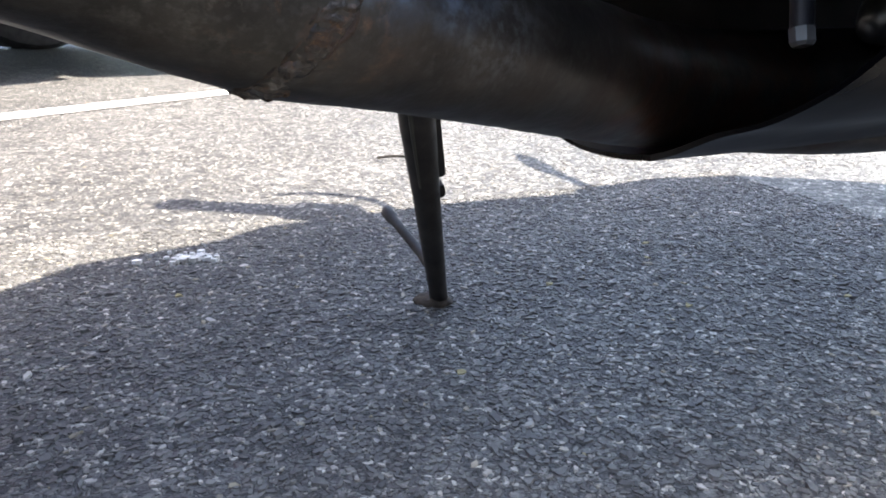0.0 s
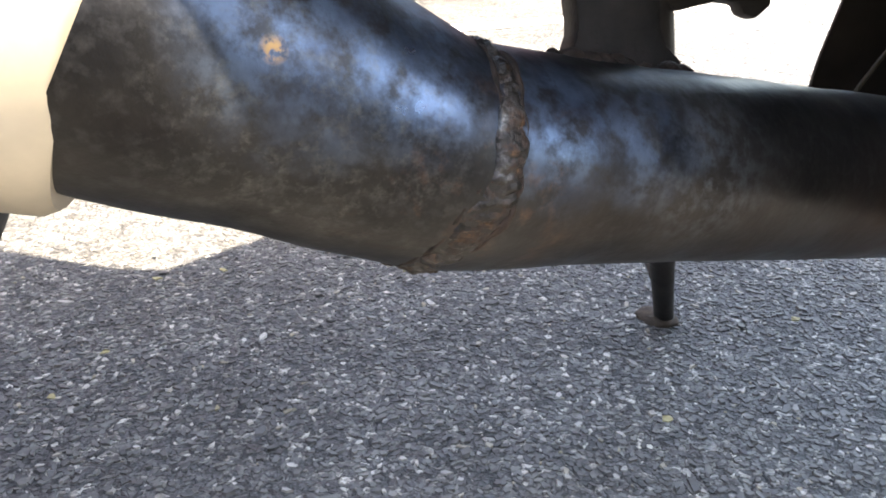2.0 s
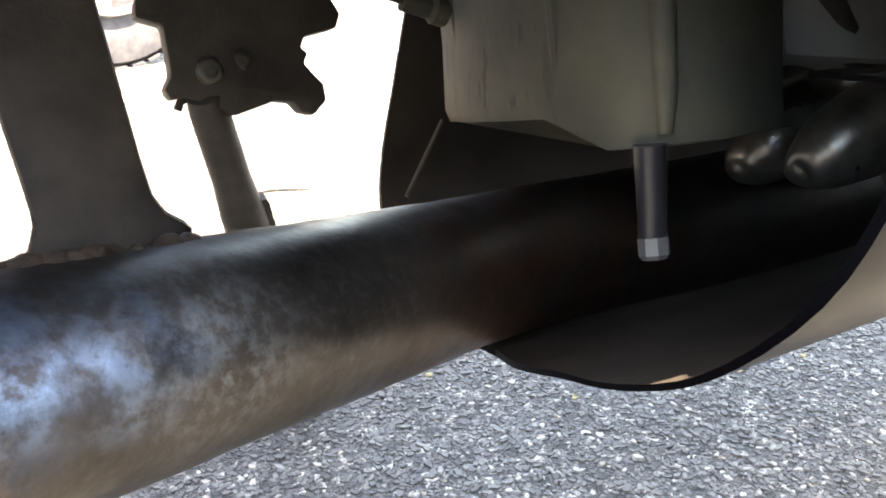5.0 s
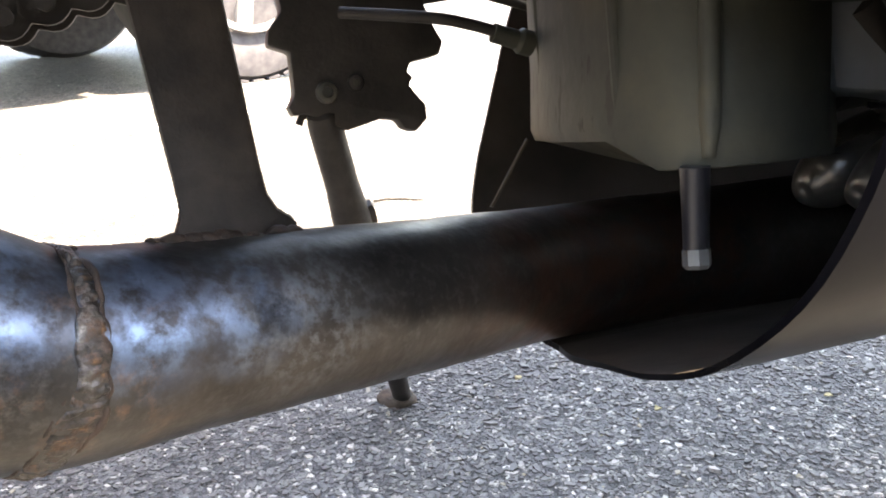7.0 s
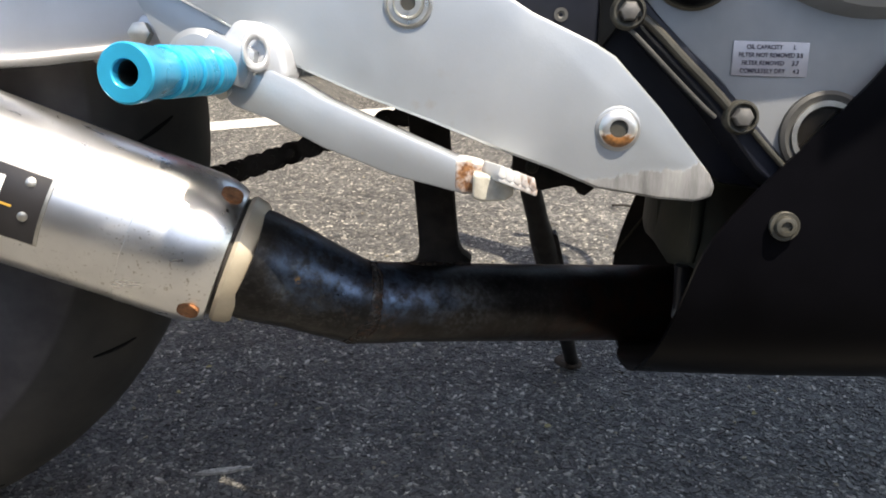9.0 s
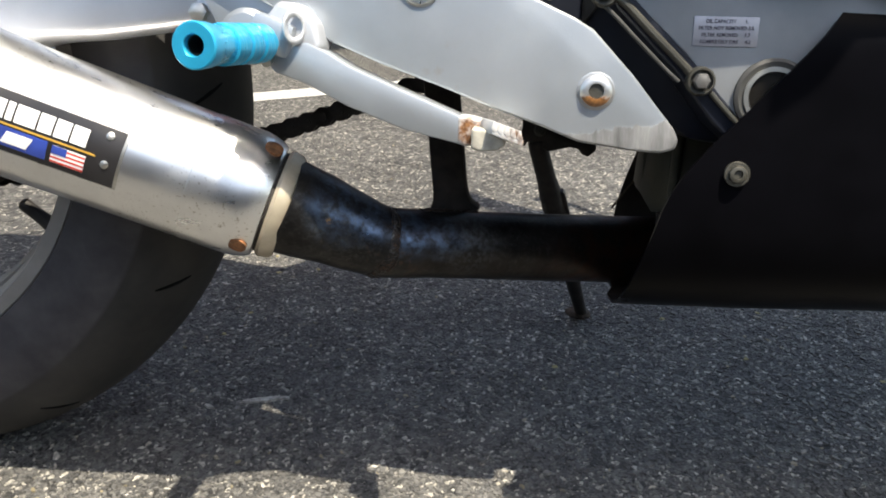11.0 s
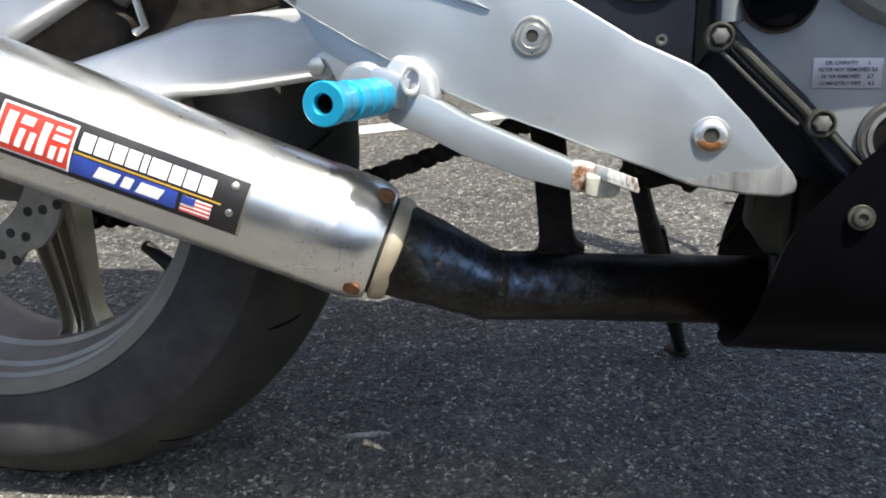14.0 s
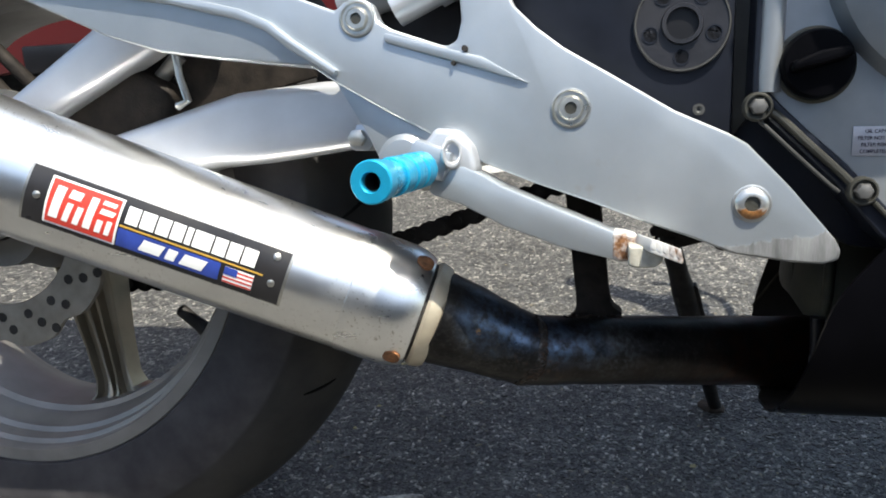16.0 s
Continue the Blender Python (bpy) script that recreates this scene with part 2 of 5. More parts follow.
ASPHALT = make_asphalt()
PLATE = make_plate()
CAN = make_can()
PIPE = make_pipe()
RUST = make_rust()
TYRE = make_tyre()
GROOVE = make_plain("groove_shade_black", (0.006, 0.006, 0.006), 0.9, vary=0.2, spec=0.1)
ORANGE = make_plain("orange_rust", (0.21, 0.088, 0.034), 0.8, 0.05, vary=0.55, scale=260, bump=0.5)
LINE = make_plain("worn_white_road_paint", (0.33, 0.326, 0.31), 0.75, vary=0.5, scale=130, bump=0.8)
SPOT = make_plain("flaked_white_paint", (0.62, 0.62, 0.60), 0.7, vary=0.25, scale=90, bump=0.5)
SUNSTREAK = make_plain("pale_grey_sun_streak", (0.36, 0.345, 0.31), 0.8, vary=0.5, scale=230, bump=0.4)
ALLOY = make_plain("silver_painted_alloy", (0.55, 0.56, 0.58), 0.38, 0.6, vary=0.08, scale=20)
SPOKE = make_plain("champagne_cast_alloy", (0.27, 0.235, 0.18), 0.36, 0.6, vary=0.18, scale=25)
RIM = make_plain("dusty_champagne_alloy", (0.235, 0.225, 0.215), 0.50, 0.5, vary=0.15, scale=25)
CASE = make_plain("grey_painted_engine_case", (0.248, 0.262, 0.278), 0.40, 0.5, vary=0.12, scale=30)
CASEDARK = make_plain("dark_cast_engine_case", (0.05, 0.05, 0.048), 0.55, 0.4, vary=0.3, scale=26, bump=0.3)
SUMP = Mat("dull_stained_sump_alloy", (0.1, 0.1, 0.08), 0.6, 0.12, 0.25)
_c = SUMP.ramp(SUMP.noise(26, 5), (0.3, (0.026, 0.028, 0.024)), (0.55, (0.041, 0.042, 0.033)), (0.75, (0.062, 0.058, 0.041)))
_drip = SUMP.ramp(SUMP.noise(110, 5, 0.65, (1, 1, 0.25)), (0.60, 0.0), (0.64, 0.95))
_left = SUMP.near((0.818, 0.03, 0.27), 0.03, 0.05)
_c = SUMP.mix(SUMP.math("MULTIPLY", _drip, _left), _c, (0.008, 0.0045, 0.0025))
_tan = SUMP.math("MULTIPLY", SUMP.near((0.82, 0.06, 0.25), 0.012, 0.03), 0.55)
SUMP = SUMP.color(SUMP.mix(_tan, _c, (0.085, 0.062, 0.036))).bump(SUMP.noise(120, 5), 0.4, 0.001).m
FAIRING = make_plain("matt_black_fairing_plastic", (0.0022, 0.0022, 0.0030), 0.34, vary=0.35, scale=18, bump=0.05, spec=0.03)
LINER = make_plain("dusty_brown_black_liner", (0.025, 0.0200, 0.0160), 0.62, vary=0.5, scale=22, bump=0.3, spec=0.2)
OLIVE = make_plain("oily_grey_flange", (0.062, 0.060, 0.050), 0.42, 0.5, vary=0.3, scale=60)
PALEZINC = make_plain("dull_pale_zinc", (0.105, 0.103, 0.10), 0.45, 0.35, vary=0.12, scale=200)
INDIGO = make_plain("blue_black_coated_metal", (0.010, 0.012, 0.019), 0.40, 0.2, vary=0.3, scale=30, bump=0.1, spec=0.3)
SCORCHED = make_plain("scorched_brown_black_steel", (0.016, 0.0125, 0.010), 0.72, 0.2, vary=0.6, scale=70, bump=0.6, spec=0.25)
TOE = make_plain("black_and_orange_scale", (0.020, 0.0125, 0.0085), 0.7, 0.2, vary=0.85, scale=210, bump=0.6, spec=0.3)
FOOTRUST = make_plain("rusty_brown_steel", (0.050, 0.037, 0.027), 0.75, 0.2, vary=0.6, scale=160, bump=0.6, spec=0.25)
HEATSTEEL = make_plain("heat_stained_steel", (0.17, 0.165, 0.16), 0.30, 0.85, vary=0.55, scale=45, bump=0.15)
WALL = make_plain("unseen_wall_concrete", (0.13, 0.125, 0.12), 0.85, vary=0.3, scale=6, bump=0.6)
BLACK = make_plain("satin_black_plastic", (0.008, 0.008, 0.010), 0.34, vary=0.35, scale=18, bump=0.05, spec=0.28)
BLACKMETAL = make_plain("black_coated_metal", (0.018, 0.018, 0.022), 0.42, 0.3, vary=0.35, scale=40, bump=0.2)
STEEL = make_plain("zinc_plated_steel", (0.52, 0.51, 0.47), 0.33, 0.95, vary=0.15, scale=150)
DISC = make_plain("dull_brown_disc_steel", (0.30, 0.27, 0.23), 0.5, 0.6, vary=0.2, scale=60)
DARKSTEEL = make_plain("dirty_black_steel", (0.024, 0.021, 0.019), 0.6, 0.3, vary=0.5, scale=60, bump=0.4)
CREAM = make_plain("discoloured_end_cap_ring", (0.47, 0.41, 0.31), 0.42, 0.5, vary=0.18, scale=45)
BLUE = make_plain("blue_anodised_aluminium", (0.02, 0.40, 0.66), 0.28, 0.5, vary=0.12, scale=50)
_m = Mat("blue_anodised_knurled_aluminium", (0.02, 0.40, 0.66), 0.28, 0.5)
_w = [_m.n.new("ShaderNodeTexWave") for _ in range(2)]
for _k, _v in zip(_w, ((1, 1, 0.35), (-1, 1, 0.35))):
    _p = _m.n.new("ShaderNodeMapping")
    _p.inputs["Scale"].default_value = _v
    _m.l.new(_m.co, _p.inputs[0])
    _m.l.new(_p.outputs[0], _k.inputs[0])
    _k.wave_type, _k.bands_direction, _k.inputs["Scale"].default_value = "BANDS", "DIAGONAL", 110
_m.color(_m.ramp(_m.noise(50, 5), (0.3, (0.015, 0.33, 0.56)), (0.7, (0.025, 0.45, 0.72))))
_m.rough(_m.ramp(_m.noise(90, 4), (0.3, 0.24), (0.7, 0.42)))
KNURL = _m.bump(_m.math("MAXIMUM", _w[0].outputs["Fac"], _w[1].outputs["Fac"]), 0.35, 0.0006).m
BADGE = make_plain("black_printed_badge", (0.018, 0.017, 0.018), 0.35, vary=0.2)
WHITEINK = make_plain("white_print", (0.78, 0.78, 0.76), 0.4, vary=0.05)
REDINK = make_plain("red_print", (0.55, 0.045, 0.03), 0.4, vary=0.08)
BLUEINK = make_plain("blue_print", (0.03, 0.06, 0.30), 0.4, vary=0.3)
GOLDINK = make_plain("gold_print", (0.45, 0.27, 0.05), 0.4, vary=0.1)
LABEL = make_plain("metallic_label", (0.36, 0.36, 0.385), 0.35, 0.4, vary=0.1)
INK = make_plain("dark_grey_violet_ink", (0.045, 0.04, 0.06), 0.5, vary=0.2)
GLASSDARK = make_plain("dark_oil_glass", (0.01, 0.009, 0.008), 0.08, vary=0.2)
CARPAINT = make_plain("dark_red_car_paint", (0.085, 0.010, 0.012), 0.22, vary=0.05, scale=4, bump=0.01)
TWIG = make_plain("dry_twig", (0.012, 0.009, 0.007), 0.9, vary=0.4)
LEAF = make_plain("dry_leaf_flake", (0.30, 0.26, 0.13), 0.8, vary=0.3)
_m = Mat("steel_with_rusty_underside", (0.55, 0.54, 0.50), 0.32, 0.9)
_low = _m.n.new("ShaderNodeMapRange")
_m.l.new(_m.math("ADD", _m.axis(2), _m.math("MULTIPLY", _m.noise(380, 4), 0.008)), _low.inputs[0])
_low.inputs[1].default_value, _low.inputs[2].default_value, _low.inputs[3].default_value, _low.inputs[4].default_value = 0.3365, 0.3385, 1, 0
_edge = _m.near((0.766, -0.170, 0.336), 0.0088, 0.0008)
_msk = _m.math("MULTIPLY", _low.outputs[0], _edge)
_m.color(_m.mix(_msk, (0.60, 0.59, 0.56), _m.ramp(_m.noise(420, 4), (0.35, (0.10, 0.042, 0.013)), (0.65, (0.27, 0.125, 0.045)))))
_m.metal(_m.math("SUBTRACT", 0.9, _m.math("MULTIPLY", _msk, 0.85)))
RUSTYBOLT = _m.m
_m = Mat("chipped_paint_over_rust", (0.5, 0.48, 0.42), 0.55, 0.1)
_rs = _m.ramp(_m.noise(170, 5, 0.6), (0.28, 0.0), (0.58, 1.0))
_sp = _m.math("MAXIMUM", _m.near((0.6935, -0.185, 0.3120), 0.0066, 0.0050), _m.near((0.722, -0.207, 0.309), 0.004, 0.006))
_rs = _m.math("MULTIPLY", _rs, _sp)
_m.color(_m.mix(_rs, (0.55, 0.55, 0.54), _m.ramp(_m.noise(480, 4), (0.35, (0.08, 0.030, 0.010)), (0.65, (0.24, 0.110, 0.040)))))
_m.rough(_m.math("ADD", 0.45, _m.math("MULTIPLY", _rs, 0.4)))
PATCHY = _m.m
TOEGREY = make_plain("worn_grey_green_paint", (0.42, 0.40, 0.34), 0.5, 0.2, vary=0.3, scale=120, bump=0.3)
STONE = Mat("pale_road_chips", (0.3, 0.3, 0.3), 0.6)
_r = STONE.n.new("ShaderNodeNewGeometry").outputs["Random Per Island"]
_c = STONE.ramp(_r, (0.0, 0.095), (0.55, 0.135), (0.90, (0.175, 0.175, 0.17)), (0.955, (0.40, 0.39, 0.37)), (0.985, (0.48, 0.46, 0.43)), (1.0, (0.26, 0.225, 0.14)))
_c = STONE.mix(1.0, _c, STONE.ramp(STONE.noise(14, 5), (0.35, 0.68), (0.65, 1.2)), "MULTIPLY")
_c = STONE.mix(1.0, _c, STONE.ramp(STONE.noise(60, 4), (0.36, 0.55), (0.5, 1.0)), "MULTIPLY")
STONE.color(STONE.mix(1.0, _c, (0.84, 0.815, 0.765), "MULTIPLY"))
STONE = STONE.bump(STONE.noise(700, 3), 0.4, 0.0006).m


# ---------------------------------------------------------------- mesh helpers
def part(name, bm, material, parent=None, label="", smooth=35):
    bmesh.ops.recalc_face_normals(bm, faces=bm.faces)
    me = bpy.data.meshes.new(name)
    bm.to_mesh(me)
    bm.free()
    me.materials.append(material)
    if smooth:
        me.shade_smooth()
        me.set_sharp_from_angle(angle=radians(smooth))
    ob = new(name, me)
    if parent:
        ob.parent = parent
    if label:
        ob["label"] = label
    return ob


def soften(bm, width, segments=2, angle=30):
    es = [e for e in bm.edges if len(e.link_faces) == 2 and e.calc_face_angle(0) > radians(angle)]
    if es and width > 0:
        bmesh.ops.bevel(bm, geom=es, offset=width, segments=segments, profile=0.6, affect="EDGES", clamp_overlap=True)
    return bm


def slab(outline, v0, v1, bevel=0.0015, bm=None, seg=2):
    """A plate: an outline in (x, w), between the sideways planes v0 and v1."""
    own = bm is None
    b = bmesh.new()
    a = [b.verts.new((x, v0, w)) for x, w in outline]
    c = [b.verts.new((x, v1, w)) for x, w in outline]
    n = len(a)
    b.faces.new(a)
    b.faces.new(c[::-1])
    for i in range(n):
        b.faces.new((a[i], c[i], c[(i + 1) % n], a[(i + 1) % n]))
    bmesh.ops.recalc_face_normals(b, faces=b.faces)
    soften(b, bevel, seg, 25)
    return b if own else join(bm, b)


def join(bm, other):
    me = bpy.data.meshes.new("tmp")
    other.to_mesh(me)
    other.free()
    bm.from_mesh(me)
    bpy.data.meshes.remove(me)
    return bm


def box(size, at, rot=(0, 0, 0), bevel=0.001, bm=None, seg=2):
    b = bmesh.new()
    bmesh.ops.create_cube(b, size=1)
    bmesh.ops.scale(b, vec=size, verts=b.verts)
    soften(b, bevel, seg)
    bmesh.ops.transform(b, matrix=pose(*at, *rot), verts=b.verts)
    return b if bm is None else join(bm, b)


def curve_pts(pts, n):
    """Catmull-Rom through points of any size, n steps a span."""
    p = [np.array(q, float) for q in pts]
    p = [2 * p[0] - p[1]] + p + [2 * p[-1] - p[-2]]
    out = []
    for i in range(1, len(p) - 2):
        for k in range(n):
            t = k / n
            out.append(0.5 * (2 * p[i] + (p[i + 1] - p[i - 1]) * t + (2 * p[i - 1] - 5 * p[i] + 4 * p[i + 1] - p[i + 2]) * t ** 2
                              + (3 * p[i] - p[i - 1] - 3 * p[i + 1] + p[i + 2]) * t ** 3))
    return out + [p[-2]]


def tube(rings, seg=24, bm=None, cap=True, wobble=0.0):
    """A swept round tube through rings of (x, v, w, radius)."""
    bm = bm or bmesh.new()
    ps = [Vector(r[:3]) for r in rings]
    up = Vector((0.1, 1, 0.2))
    loops = []
    for i, p in enumerate(ps):
        d = (ps[min(i + 1, len(ps) - 1)] - ps[max(i - 1, 0)]).normalized()
        a = (up - d * up.dot(d)).normalized()
        c = d.cross(a)
        up = a
        loop = []
        for k in range(seg):
            t = 2 * math.pi * k / seg
            o = a * math.cos(t) + c * math.sin(t)
            q = p + o * rings[i][3]
            if wobble:
                q += o * wobble * noise.noise(q * 70)
            loop.append(bm.verts.new(q))
        loops.append(loop)
    for a, b in zip(loops, loops[1:]):
        for k in range(seg):
            bm.faces.new((a[k], a[(k + 1) % seg], b[(k + 1) % seg], b[k]))
    if cap:
        bm.faces.new(loops[0][::-1])
        bm.faces.new(loops[-1])
    return bm


def turned(profile, at, axis, seg=40, bm=None, close=False):
    """A lathe body: profile of (along, radius) about an axis through at."""
    bm = bm or bmesh.new()
    q = Vector(axis).normalized().to_track_quat("Z", "Y")
    at = Vector(at)
    loops = []
    for s, r in profile:
        if r < 1e-6:
            loops.append([bm.verts.new(at + q @ Vector((0, 0, s)))])
        else:
            loops.append([bm.verts.new(at + q @ Vector((r * math.cos(2 * math.pi * k / seg), r * math.sin(2 * math.pi * k / seg), s))) for k in range(seg)])
    pairs = list(zip(loops, loops[1:])) + ([(loops[-1], loops[0])] if close else [])
    for a, b in pairs:
        for k in range(seg):
            j = (k + 1) % seg
            if len(a) == 1 and len(b) > 1:
                bm.faces.new((a[0], b[j], b[k]))
            elif len(b) == 1 and len(a) > 1:
                bm.faces.new((a[k], a[j], b[0]))
            elif len(a) > 1:
                bm.faces.new((a[k], a[j], b[j], b[k]))
    return bm


def loft(sections, bm=None, cap=True, closed=True):
    """Skin through sections, equally long lists of points."""
    bm = bm or bmesh.new()
    ls = [[bm.verts.new(p) for p in s] for s in sections]
    n = len(ls[0])
    for a, b in zip(ls, ls[1:]):
        for k in range(n if closed else n - 1):
            bm.faces.new((a[k], a[(k + 1) % n], b[(k + 1) % n], b[k]))
    if cap and closed:
        bm.faces.new(ls[0][::-1])
        bm.faces.new(ls[-1])
    return bm


def text_part(name, words, size, m, material, parent, shear=0.0, bold=0.0, stretch=1.0, thick=0.00025):
    cu = bpy.data.curves.new(name, "FONT")
    cu.body, cu.size, cu.extrude, cu.shear, cu.offset = words, size, thick, shear, bold
    cu.align_x, cu.align_y = "CENTER", "CENTER"
    tmp = new("tmp", cu)
    dg = bpy.context.evaluated_depsgraph_get()
    me = bpy.data.meshes.new_from_object(tmp.evaluated_get(dg))
    bpy.data.objects.remove(tmp)
    bpy.data.curves.remove(cu)
    me.transform(m @ Matrix.Diagonal((stretch, 1, 1, 1)))
    me.materials.clear()
    me.materials.append(material)
    me.name = name
    ob = new(name, me)
    ob.parent = parent
    return ob


def flush_bolt(name, at, r, parent, label=""):
    """A socket screw sunk in a round counterbore with a bright rim."""
    prof = [(-0.001, r * 1.62), (0.0012, r * 1.60), (0.0014, r * 1.45), (0.0002, r * 1.34), (0.0002, r * 1.05), (0.0016, r), (0.0026, r * 0.86), (0.0026, r * 0.5), (-0.0005, r * 0.45), (-0.0008, 0)]
    part("bolt_socket", turned([(-0.001, r * 0.56), (0.0016, r * 0.56), (0.0016, 0)], at, (0, -1, 0), 6), OLIVE, parent, smooth=0)
    return part(name, turned(prof, at, (0, -1, 0), 36), STEEL, parent, label)


def hex_bolt(name, at, r, parent, material=STEEL, axis=(0, -1, 0), socket=True, washer=0.0, label="", tall=1.0):
    """A round button-head screw with a hexagonal socket, standing out along axis."""
    prof = [(0, r), (r * 0.45, r), (r * 0.7, r * 0.86), (r * 0.8, r * 0.6)]
    if washer:
        prof = [(-0.001, r * washer), (0.0012, r * washer), (0.0015, r * washer * 0.96), (0.0016, r)] + prof[1:]
    if socket:
        prof += [(r * 0.8, r * 0.48), (r * 0.35, r * 0.45), (r * 0.33, 0)]
    else:
        prof += [(r * 0.86, 0)]
    prof = [(s * tall, q) for s, q in prof]
    if socket:
        part("bolt_socket", turned([(0, r * 0.50), (r * 0.55 * tall, r * 0.50), (r * 0.55 * tall, 0)], at, axis, 6), OLIVE, parent, smooth=0)
    return part(name, turned(prof, at, axis, 32), material, parent, label)


# ---------------------------------------------------------------- ground
def build_ground():
    bm = bmesh.new()
    s = [-400, -60, -12, -3, -0.5, 0, 0.5, 1, 1.5, 2, 3, 6, 14, 60, 400]
    vs = [[bm.verts.new((x, y, 0)) for x in s] for y in s]
    for j in range(len(s) - 1):
        for i in range(len(s) - 1):
            bm.faces.new((vs[j][i], vs[j][i + 1], vs[j + 1][i + 1], vs[j + 1][i]))
    g = part("ground", bm, ASPHALT, smooth=0)
    tagged(g, "coarse dark grey asphalt car park with pale stone chips", "ground", kind="structure")


def build_line():
    """One painted bay line, broken at its edges."""
    rng = random.Random(4)
    a, d = Vector((-3.2, -0.45)), Vector((0.88, 0.475)).normalized()
    nrm = Vector((-d.y, d.x))
    bm = bmesh.new()
    n = 260
    rows = []
    for i in range(n + 1):
        p = a + d * (i * 9.0 / n)
        rows.append([bm.verts.new((*(p + nrm * (s * 0.05 + rng.uniform(-0.003, 0.003))), 0.0025)) for s in (-1, 1)])
    for p, q in zip(rows, rows[1:]):
        bm.faces.new((p[0], q[0], q[1], p[1]))
    tagged(part("parking_line", bm, LINE, smooth=0), "worn white painted parking bay line on asphalt", "road marking", kind="structure")


def build_wall():
    """A plain low wall, unseen, added on the open side to darken reflections."""
    bm = box((7.0, 0.2, 0.95), (0.6, -1.75, 0.475), bevel=0.02)
    tagged(part("unseen_wall", bm, WALL), "unseen plain concrete wall added to darken reflections", "wall", kind="structure")


# ---------------------------------------------------------------- motorcycle
LEAN = 11
bike = new("motorcycle")
bike.matrix_world = pose(0, -0.105, 0, -LEAN, 0, 0)
tagged(bike, "silver and black sport motorcycle leaning on its side stand", "motorcycle")


def build_rear_wheel(x, w, name):
    half = 0.078
    prof = [(-half, 0.218), (-half - 0.002, 0.2165), (-half - 0.002, 0.206), (-half + 0.001, 0.2045), (-half + 0.008, 0.2042), (-0.067, 0.2005), (-0.056, 0.1985),
            (-0.053, 0.1945), (-0.045, 0.1935), (-0.040, 0.1895), (-0.030, 0.1875), (-0.026, 0.183), (-0.015, 0.182), (0.02, 0.182), (0.045, 0.186), (0.055, 0.194), (half - 0.012, 0.199), (half - 0.002, 0.203),
            (half + 0.002, 0.206), (half + 0.002, 0.2165), (half, 0.218), (half - 0.006, 0.212), (0.03, 0.196), (-0.03, 0.196), (-half + 0.006, 0.212)]
    rim = part(name, turned(prof, (x, 0, w), (0, 1, 0), 96, close=True), RIM, bike, "dusty silver cast alloy rim")
    tp = []
    for k in range(25):
        t = math.pi * k / 24
        tp.append((-0.088 * math.cos(t), 0.228 + 0.089 * math.sin(t) ** 0.8))
    tp = [(-0.074, 0.212), (-0.078, 0.2175), (-0.082, 0.219)] + tp[1:-1] + [(0.082, 0.219), (0.078, 0.2175), (0.074, 0.212)]
    tyre = part("tyre", turned(tp, (x, 0, w), (0, 1, 0), 128), TYRE, rim, "dusty black rubber tyre")
    for k in range(12):                       # shoulder grooves of the tread, their shade drawn as near-black beads
        for side in (-1, 1):
            pts = []
            for q in range(7):
                t = radians(47 + 3.2 * q)
                phi = radians(30 * k + 15 * (side > 0) + 0.5 * q)
                r = 0.228 + 0.089 * math.sin(t) ** 0.8 - 0.0004
                pts.append((x + r * math.cos(phi), side * 0.088 * math.cos(t), w + r * math.sin(phi), 0.0006 + 0.0011 * math.sin(math.pi * (q + 0.5) / 7)))
            part("tread_groove", tube(pts, 6), GROOVE, tyre)
    hub = [(-0.088, 0.018), (-0.088, 0.040), (-0.05, 0.042), (-0.03, 0.05), (0.03, 0.05), (0.05, 0.042), (0.05, 0.018)]
    part("hub", turned(hub, (x, 0, w), (0, 1, 0), 48, close=True), RIM, rim)
    for k in range(3):
        ang = radians(-76 + 120 * k)
        for side in (-1, 1):
            d, s = Vector((math.cos(ang), 0, math.sin(ang))), Vector((-math.sin(ang), 0, math.cos(ang)))
            secs = []
            for r, off, wd, th in ((0.035, 0.016, 0.013, 0.018), (0.08, 0.0150, 0.0108, 0.015), (0.13, 0.0118, 0.0084, 0.012), (0.165, 0.0108, 0.0080, 0.011), (0.177, 0.012, 0.0100, 0.013), (0.184, 0.016, 0.015, 0.017)):
                c = Vector((x, 0, w)) + d * r + s * (side * off + 0.008 * (0.184 - r) / 0.149)
                ring = []
                for a, b in ((-1, -0.9), (-0.85, -1), (-0.62, -1), (-0.35, -0.45), (0.35, -0.45), (0.62, -1), (0.85, -1), (1, -0.9), (1, 0.9), (0.85, 1), (0.62, 1), (0.35, 0.45), (-0.35, 0.45), (-0.62, 1), (-0.85, 1), (-1, 0.9)):
                    ring.append(c + s * wd * a + Vector((0, th * b, 0)))
                secs.append(ring)
            part("spoke", loft(secs), SPOKE, rim)
    # brake disc with a petal edge; dark caps stand for its shaded drilled holes
    bm = bmesh.new()
    n = 120
    outer = [0.110 - 0.007 * (0.5 - 0.5 * math.cos(10 * 2 * math.pi * k / n)) ** 3 for k in range(n)]
    rings = []
    for v in (-0.0935, -0.0885):
        rings.append([bm.verts.new((x + 0.072 * math.cos(2 * math.pi * k / n), v, w + 0.072 * math.sin(2 * math.pi * k / n))) for k in range(n)])
        rings.append([bm.verts.new((x + outer[k] * math.cos(2 * math.pi * k / n), v, w + outer[k] * math.sin(2 * math.pi * k / n))) for k in range(n)])
    for a, b in ((0, 1), (1, 3), (3, 2), (2, 0)):
        for k in range(n):
            j = (k + 1) % n
            bm.faces.new((rings[a][k], rings[a][j], rings[b][j], rings[b][k]))
